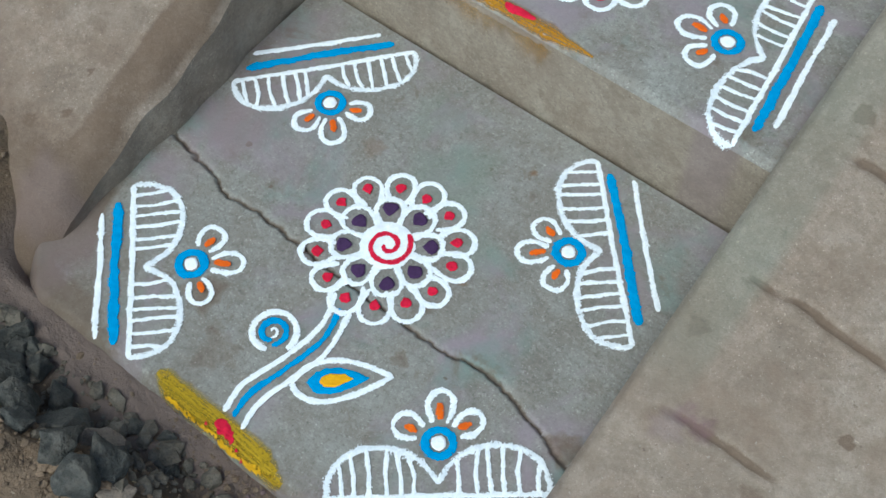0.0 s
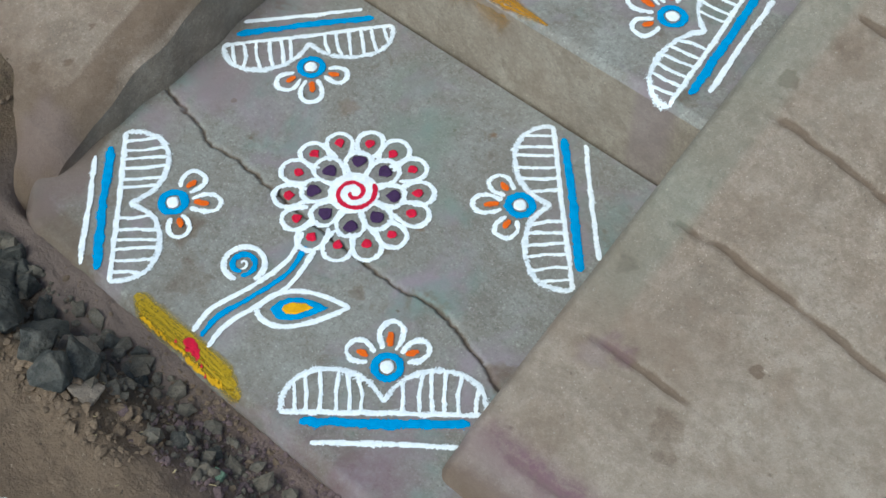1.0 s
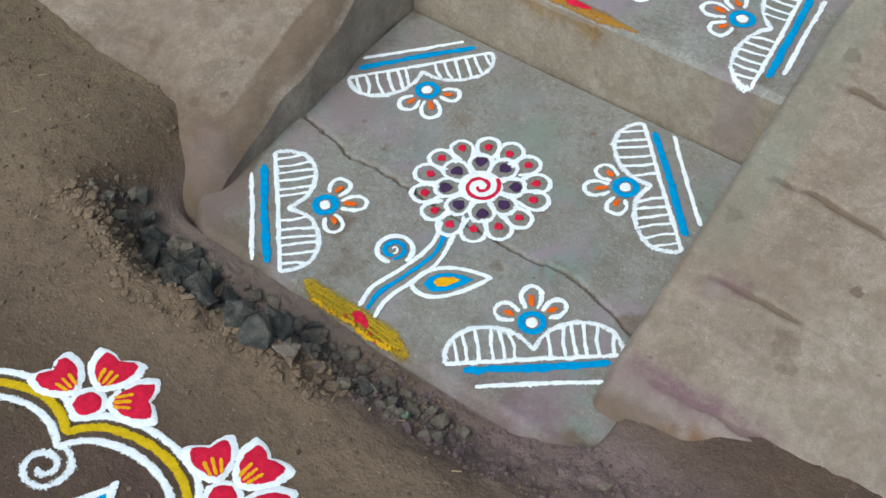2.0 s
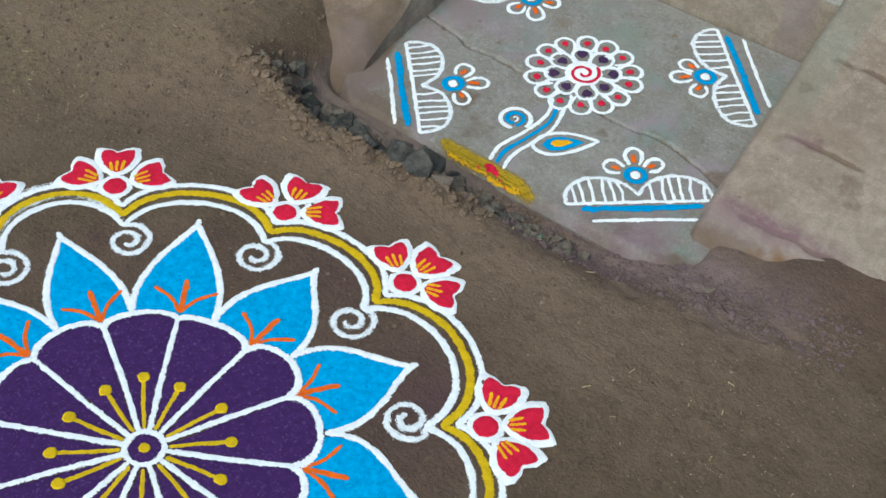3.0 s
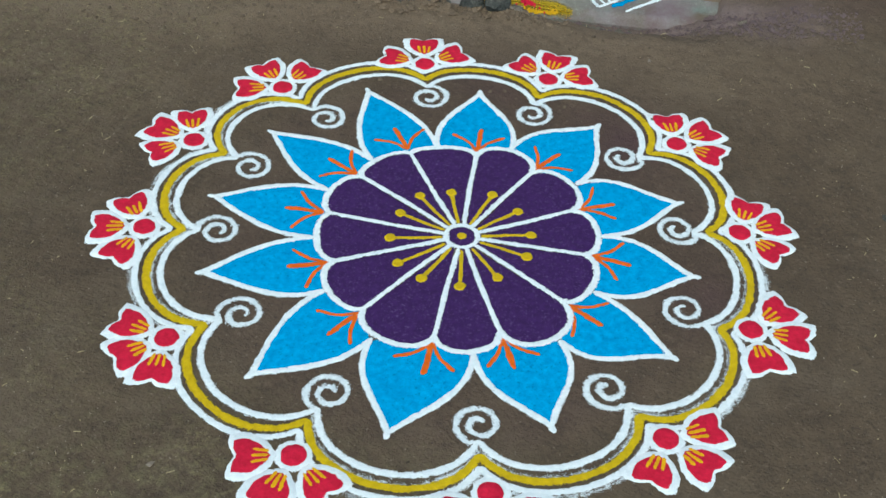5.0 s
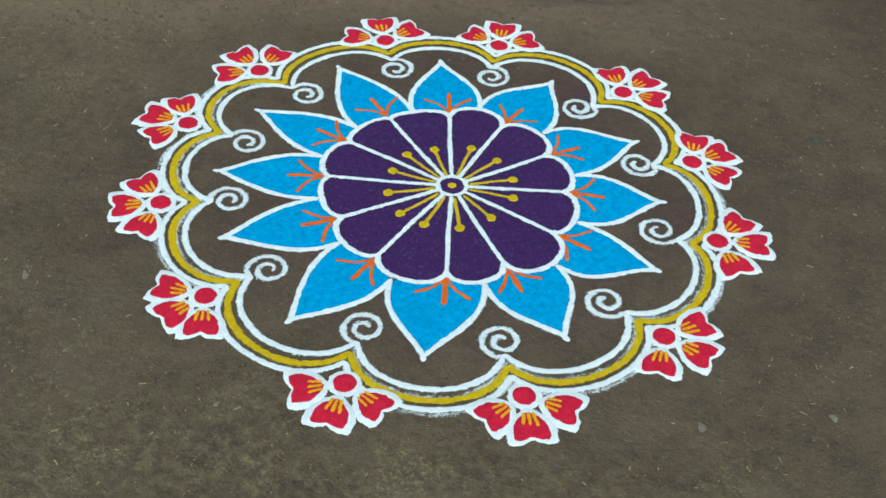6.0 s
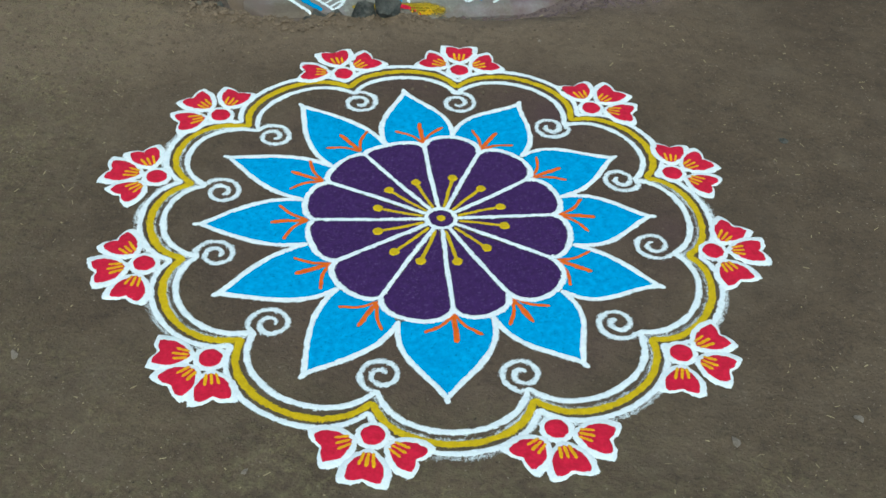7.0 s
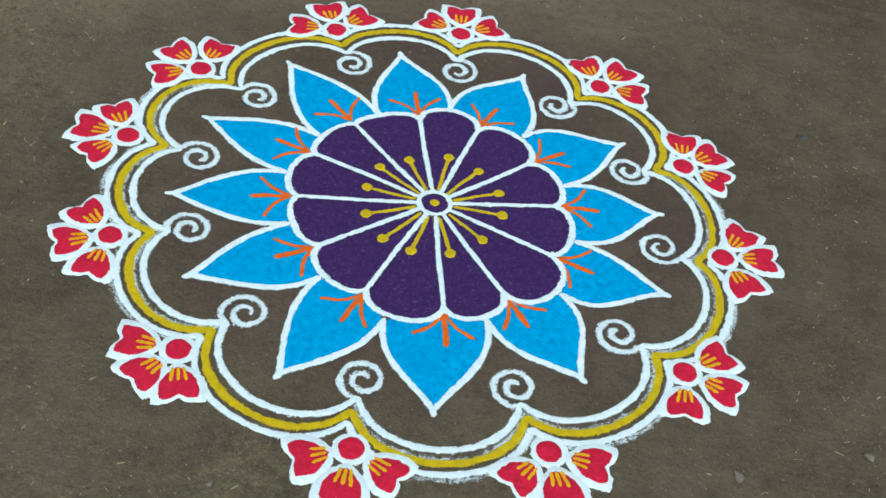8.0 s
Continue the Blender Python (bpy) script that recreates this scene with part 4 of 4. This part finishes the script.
flower = bloom((0.015, 0.033), SLAB, "round many-petalled white flower rangoli with stem and leaf on cement")
bloom((0.017, 0.512), TREAD, "round many-petalled white flower rangoli on the upper step")
stroke("stem_line", spline([(0.006, -0.062), (0.022, -0.109), (0.014, -0.172), (-0.002, -0.228), (0.004, -0.270)]), 0.0125, WHITE, flower, 0.0012, 0.0018, SLAB, label="white powder line")
stroke("stem_line", spline([(0.040, -0.072), (0.052, -0.135), (0.042, -0.183), (0.031, -0.235), (0.036, -0.274)]), 0.0125, WHITE, flower, 0.0012, 0.0018, SLAB, label="white powder line")
stroke("stem_fill", spline([(0.026, -0.076), (0.037, -0.124), (0.026, -0.182), (0.013, -0.232), (0.018, -0.268)]), 0.0110, STEP_BLUE, flower, 0.0012, 0.0016, SLAB, wobble=0.25, label="blue powder line")
stroke("tendril", np.vstack([[(0.012, -0.160)], curl((-0.020, -0.152), 0.030, 0.026, -0.25, 0.85, 60)]), 0.0140, WHITE, flower, 0.0012, 0.0018, SLAB, label="white powder curl")
stroke("tendril_heart", curl((-0.021, -0.153), 0.0090, 0.001, 5.2, 0.8, 40), 0.0070, WHITE, flower, 0.0022, 0.0016, SLAB, step=0.003, label="white powder curl")
stroke("tendril_fill", curl((-0.021, -0.153), 0.0190, 0.0120, -0.9, 1.0, 60), 0.0125, STEP_BLUE, flower, 0.0014, 0.0016, SLAB, wobble=0.2, label="blue powder curl")
leaf_a, leaf_b = np.array((0.045, -0.192)), np.array((0.137, -0.110))
leaf_rim = np.vstack([bezier(leaf_a, (0.035, -0.150), (0.075, -0.118), leaf_b, 18), bezier(leaf_b, (0.118, -0.165), (0.085, -0.215), leaf_a, 18)[1:]])
leaf_mid = leaf_rim.mean(0)
filled("leaf_fill", leaf_mid + (leaf_rim - leaf_mid) * 0.66, STEP_BLUE, flower, 0.0012, 0.0012, SLAB, label="blue powder leaf")
filled("leaf_heart", leaf_mid + (leaf_rim - leaf_mid) * 0.36, GOLD, flower, 0.0028, 0.0010, SLAB, label="yellow powder leaf heart")
stroke("leaf_outline", leaf_rim, 0.0130, WHITE, flower, 0.0014, 0.0018, SLAB, label="white powder line")

# ---- turmeric and vermilion offerings on the step edges ----
offering = thing("turmeric_stripe", STEP, "smeared yellow turmeric stripe with vermilion dabs on the step edge", "powder stripe")
for v, a, b, w in ((-0.280, -0.098, 0.090, 0.027), (-0.287, -0.088, 0.106, 0.028), (-0.294, -0.074, 0.120, 0.022)):
    stroke("smear", [(a, v), ((a + b) / 2, v + 0.001), (b, v - 0.003)], w, TURMERIC_FILM, offering, 0.0008 + 0.0003 * w / 0.03, 0.0004, SLAB, wobble=0.12)
for u, v, r in ((0.012, -0.283, 0.0075), (0.020, -0.286, 0.0085), (0.029, -0.288, 0.0060), (0.017, -0.291, 0.0055), (0.036, -0.291, 0.0040)):
    filled("vermilion_dab", circle((u, v), r, 18)[:-1] + rng.normal(0, 0.0012, (17, 2)), RED, offering, 0.0018, 0.0008, SLAB, label="red vermilion dab")
for k in range(24):
    p = (0.024 + rng.normal(0, 0.022), -0.294 + rng.normal(0, 0.006))
    filled("vermilion_speck", circle(p, rng.uniform(0.0012, 0.0034), 9)[:-1], RED, offering, 0.0026, 0.0014, SLAB, label="red vermilion speck")
for a, b, v in ((-0.070, 0.018, -0.2985), (0.020, 0.090, -0.3010)):
    stroke("turmeric_ridge", [(a, v), ((a + b) / 2, v - 0.001), (b, v)], 0.0105, TURMERIC, offering, 0.0020, 0.0026, SLAB, step=0.003, wobble=0.4, label="bright grainy turmeric ridge")
for k in range(110):
    p = (rng.uniform(-0.075, 0.12), -0.3000 + rng.normal(0, 0.0030))
    filled("turmeric_crumb", circle(p, rng.uniform(0.0010, 0.0028), 8)[:-1], GOLD, offering, 0.0020, 0.0016, SLAB, label="turmeric crumb")


def EDGE(x, y):
    """The upper step's top, rounded edge and the head of its riser."""
    return TREAD(x, np.maximum(y, 0.3312)) - 10.0 * np.maximum(0.3312 - y, 0)


upper_offering = thing("turmeric_stripe", STEP, "dried mustard turmeric stripe with a red dab on the step edge", "powder stripe")
for v, a, b, w in ((0.3425, -0.26, 0.112, 0.030),):
    stroke("smear", [(a, v), ((a + b) / 2, v), (b, v - 0.001)], w, MUSTARD_FILM, upper_offering, 0.0010, 0.0004, EDGE, wobble=0.15, taper=0.35)
filled("vermilion_dab", circle((0, 0), 1.0, 18)[:-1] * (0.026, 0.0065) + (-0.005, 0.3455) + rng.normal(0, 0.0015, (17, 2)), RED, upper_offering, 0.0024, 0.0010, TREAD, label="red vermilion dab")


# ---- stones and loose earth in the gully before the steps ----
def rock_mesh(name, material, seed):
    """A broken stone: the hull of a few points, its edges chipped."""
    r = random.Random(seed)
    bm = bmesh.new()
    for _ in range(15):
        p = Vector((r.gauss(0, 1), r.gauss(0, 1), r.gauss(0, 1))).normalized()
        bm.verts.new(p * r.uniform(0.8, 1.1))
    bmesh.ops.convex_hull(bm, input=bm.verts[:])
    for vert in [v for v in bm.verts if not v.link_faces]:
        bm.verts.remove(vert)
    bmesh.ops.dissolve_limit(bm, angle_limit=0.25, verts=bm.verts[:], edges=bm.edges[:])
    bmesh.ops.bevel(bm, geom=bm.edges[:], offset=0.05, segments=1, affect="EDGES")
    bmesh.ops.triangulate(bm, faces=bm.faces[:])
    bmesh.ops.subdivide_edges(bm, edges=[e for e in bm.edges if e.calc_length() > 0.25], cuts=3, use_grid_fill=True)
    for vert in bm.verts:
        vert.co *= 1 + 0.10 * noise.noise(vert.co * 2.2 + Vector((seed, 0, 0))) + 0.06 * noise.noise(vert.co * 6.0 + Vector((0, seed, 0)))
    me = bpy.data.meshes.new(name)
    bm.to_mesh(me)
    bm.free()
    me.materials.append(material)
    return me


def earth_point(u, v):
    """The place on the earth's surface under step coordinates u, v."""
    p = GROUND.inverted() @ (STEP @ Vector((u, v, 0.0)))
    x, y = np.array([p.x]), np.array([p.y])
    return GROUND @ Vector((p.x, p.y, float(earth(x, y)[0])))


ROCKS = [rock_mesh("stone", ROCK, k + 1) for k in range(6)]
PALE_ROCKS = [rock_mesh("stone", PALE_ROCK, k + 20) for k in range(3)]
STONES = [(-0.315, -0.395, 0.033, 1), (-0.064, -0.402, 0.030, 2), (-0.235, -0.415, 0.040, 0), (-0.175, -0.425, 0.037, 0), (-0.165, -0.385, 0.025, 0), (-0.120, -0.410, 0.035, 0), (-0.080, -0.440, 0.033, 0), (-0.030, -0.425, 0.030, 0), (-0.025, -0.455, 0.033, 1), (-0.285, -0.375, 0.025, 0), (-0.345, -0.365, 0.025, 0), (-0.270, -0.345, 0.022, 0), (-0.215, -0.372, 0.022, 0), (0.015, -0.440, 0.025, 2), (-0.375, -0.345, 0.019, 0), (-0.400, -0.330, 0.016, 0), (-0.140, -0.450, 0.022, 0), (-0.200, -0.450, 0.022, 0), (0.120, -0.400, 0.018, 0), (0.155, -0.375, 0.014, 0)]
for k in range(22):
    u = rng.uniform(-0.36, 0.02)
    STONES.append((u, bank(u) + rng.uniform(0.03, 0.10), rng.uniform(0.011, 0.021), 0))
for k, (u, v, size, tone) in enumerate(STONES):
    me = (PALE_ROCKS if tone == 2 else ROCKS)[k % (3 if tone == 2 else 6)]
    stone = new("stone", me)
    p = earth_point(u, v)
    sx, sy, sz = (size * rng.uniform(0.85, 1.2) for _ in range(3))
    stone.matrix_world = Matrix.LocRotScale(p + Vector((0, 0, sz * 0.32)), Euler([rng.uniform(0, 6.3) for _ in range(3)]), (sx, sy, sz * 0.9))
    tagged(stone, ("pale pinkish broken stone in the gully by the step", "lighter grey broken stone in the gully by the step", "dark grey broken stone in the gully by the step")[(2, 1, 0)[tone]] if tone else "dark grey broken stone in the gully by the step", "stone", "stones in the gully")


def scatter(name, material, places, sizes, label, category, flat=0.7):
    """Many loose bits as one mesh of low faceted lumps."""
    ico = bmesh.new()
    bmesh.ops.create_icosphere(ico, subdivisions=1, radius=1.0)
    base = np.array([v.co[:] for v in ico.verts])
    tris = np.array([[v.index for v in f.verts] for f in ico.faces])
    ico.free()
    verts, faces = [], []
    for (x, y, z), s in zip(places, sizes):
        turn = np.array(Euler([rng.uniform(0, 6.3) for _ in range(3)]).to_matrix())
        lump = (base * (1 + rng.normal(0, 0.18, (len(base), 1)))) * rng.uniform(0.6, 1.3, 3) @ turn.T
        faces.append(tris + len(base) * len(verts))
        verts.append(lump * s * (1, 1, flat) + (x, y, z + s * 0.25))
    ob = mesh_object(name, np.vstack(verts), np.vstack(faces), material, None, None, False)
    return tagged(ob, label, category, "", "stuff")


def bits(n, u0, u1, v0, v1, smallest, largest, keep=lambda u, v: True):
    out, sizes = [], []
    while len(out) < n:
        u, v = rng.uniform(u0, u1), rng.uniform(v0, v1)
        if keep(u, v):
            out.append(earth_point(u, v)[:])
            sizes.append(smallest * (largest / smallest) ** (rng.random() ** 2.2))
    return out, sizes


bank_at = lambda u: float(bank(np.array([u]))[0])
scatter("gravel", GRAVEL, *bits(520, -0.44, 0.28, -0.47, -0.33, 0.003, 0.016, lambda u, v: abs(v - bank_at(u) - 0.055) < 0.05 * (1.2 - max(u, 0) * 2)), "dark grey gravel between the stones", "gravel")
scatter("earth_clods", CLOD, *bits(1500, -1.1, 0.7, -0.75, -0.12, 0.0012, 0.0055, lambda u, v: ((v < -0.36 and v < bank_at(u) + 0.05) or u < -0.42) and rng.random() < 0.25 + (u < -0.3)), "crumbs of dry brown earth", "earth")
scatter("tinted_clods", PURPLE_CLOD, *bits(1600, 0.08, 0.72, -0.45, -0.25, 0.0010, 0.0050, lambda u, v: abs(v + 0.36 - 0.1 * (u - 0.3)) < 0.07), "crumbs of earth dusted with purple powder", "earth")
scatter("ground_grit", CLOD, *bits(900, -1.6, 1.6, -2.3, -0.5, 0.0008, 0.003, lambda u, v: np.hypot(*((GROUND.inverted() @ (STEP @ Vector((u, v, 0)))).xy)) > 0.64), "fine grit on packed earth", "grit")


scatter("dirt_lumps", PURPLE_CLOD, *bits(220, 0.05, 0.66, -0.44, -0.28, 0.003, 0.010, lambda u, v: abs(v + 0.365 - 0.12 * (u - 0.3)) < 0.055), "crumbled lumps of mauve dusted earth before the step", "earth", 0.36)
scatter("bank_lumps", LOOSE_CLOD, *bits(700, -0.46, 0.12, -0.53, -0.38, 0.0025, 0.0105, lambda u, v: -0.060 < v - bank_at(u) < 0.022), "crumbling lumps of brown earth along the gully", "earth", 0.42)
scatter("apron_crumbs", LOOSE_CLOD, *bits(420, -0.34, 0.22, -0.40, -0.305, 0.0012, 0.0060, lambda u, v: rng.random() < 0.25 + 0.75 * (u > -0.06)), "crumbs of dried mud at the foot of the step", "earth", 0.5)


def straws(n):
    verts, faces = [], []
    while len(verts) < 4 * n:
        x, y = rng.uniform(-1.3, 1.3), rng.uniform(-1.1, 0.75)
        if np.hypot(x, y) < 0.62:
            continue
        a, l, w = rng.uniform(0, 6.3), 0.002 + 0.012 * rng.random() ** 3, rng.uniform(0.0004, 0.0010)
        z = float(earth(np.array([x]), np.array([y]))[0]) + 0.0022
        d, s = np.array((math.cos(a), math.sin(a))) * l / 2, np.array((-math.sin(a), math.cos(a))) * w
        b = len(verts)
        for q, up in ((-d - s, 0), (-d + s, 0.0006), (d + s, 0.0012), (d - s, 0.0006)):
            verts.append((x + q[0], y + q[1], z + up))
        faces.append((b + 3, b + 2, b + 1, b))
    ob = mesh_object("straw_bits", verts, faces, STRAW, None, None, False)
    ob.matrix_world = GROUND
    return tagged(ob, "scattered bits of pale dry straw", "straw", "", "stuff")


straws(1500)

# ---- single pebbles lying on the earth ----
PEBBLES = [(0.642, 0.343, 0.010, 0), (0.493, -0.437, 0.011, 2), (0.687, -0.362, 0.010, 2), (-0.621, -0.422, 0.010, 2), (-0.221, -0.593, 0.007, 2), (0.150, 0.618, 0.005, 2), (0.286, 0.880, 0.012, 2), (0.016, 0.757, 0.011, 3)]
LEAF_SCRAP = rock_mesh("leaf_scrap", LEAF, 33)
for k, (x, y, size, tone) in enumerate(PEBBLES):
    pebble = new("pebble" if tone < 3 else "leaf_scrap", LEAF_SCRAP if tone == 3 else (PALE_ROCKS if tone == 2 else ROCKS)[k % 3])
    z = float(earth(np.array([x]), np.array([y]))[0])
    pebble.matrix_world = GROUND @ Matrix.LocRotScale((x, y, z + size * 0.12), Euler((0, 0, k * 1.7)), (size * 1.3, size * 0.9, size * 0.4))
    if tone == 3:
        tagged(pebble, "pale green crumpled scrap lying in the dirt", "scrap")
    else:
        tagged(pebble, "small pale pebble half sunk in packed earth" if tone == 2 else "small dark pebble half sunk in packed earth", "pebble", "pebbles on the earth")
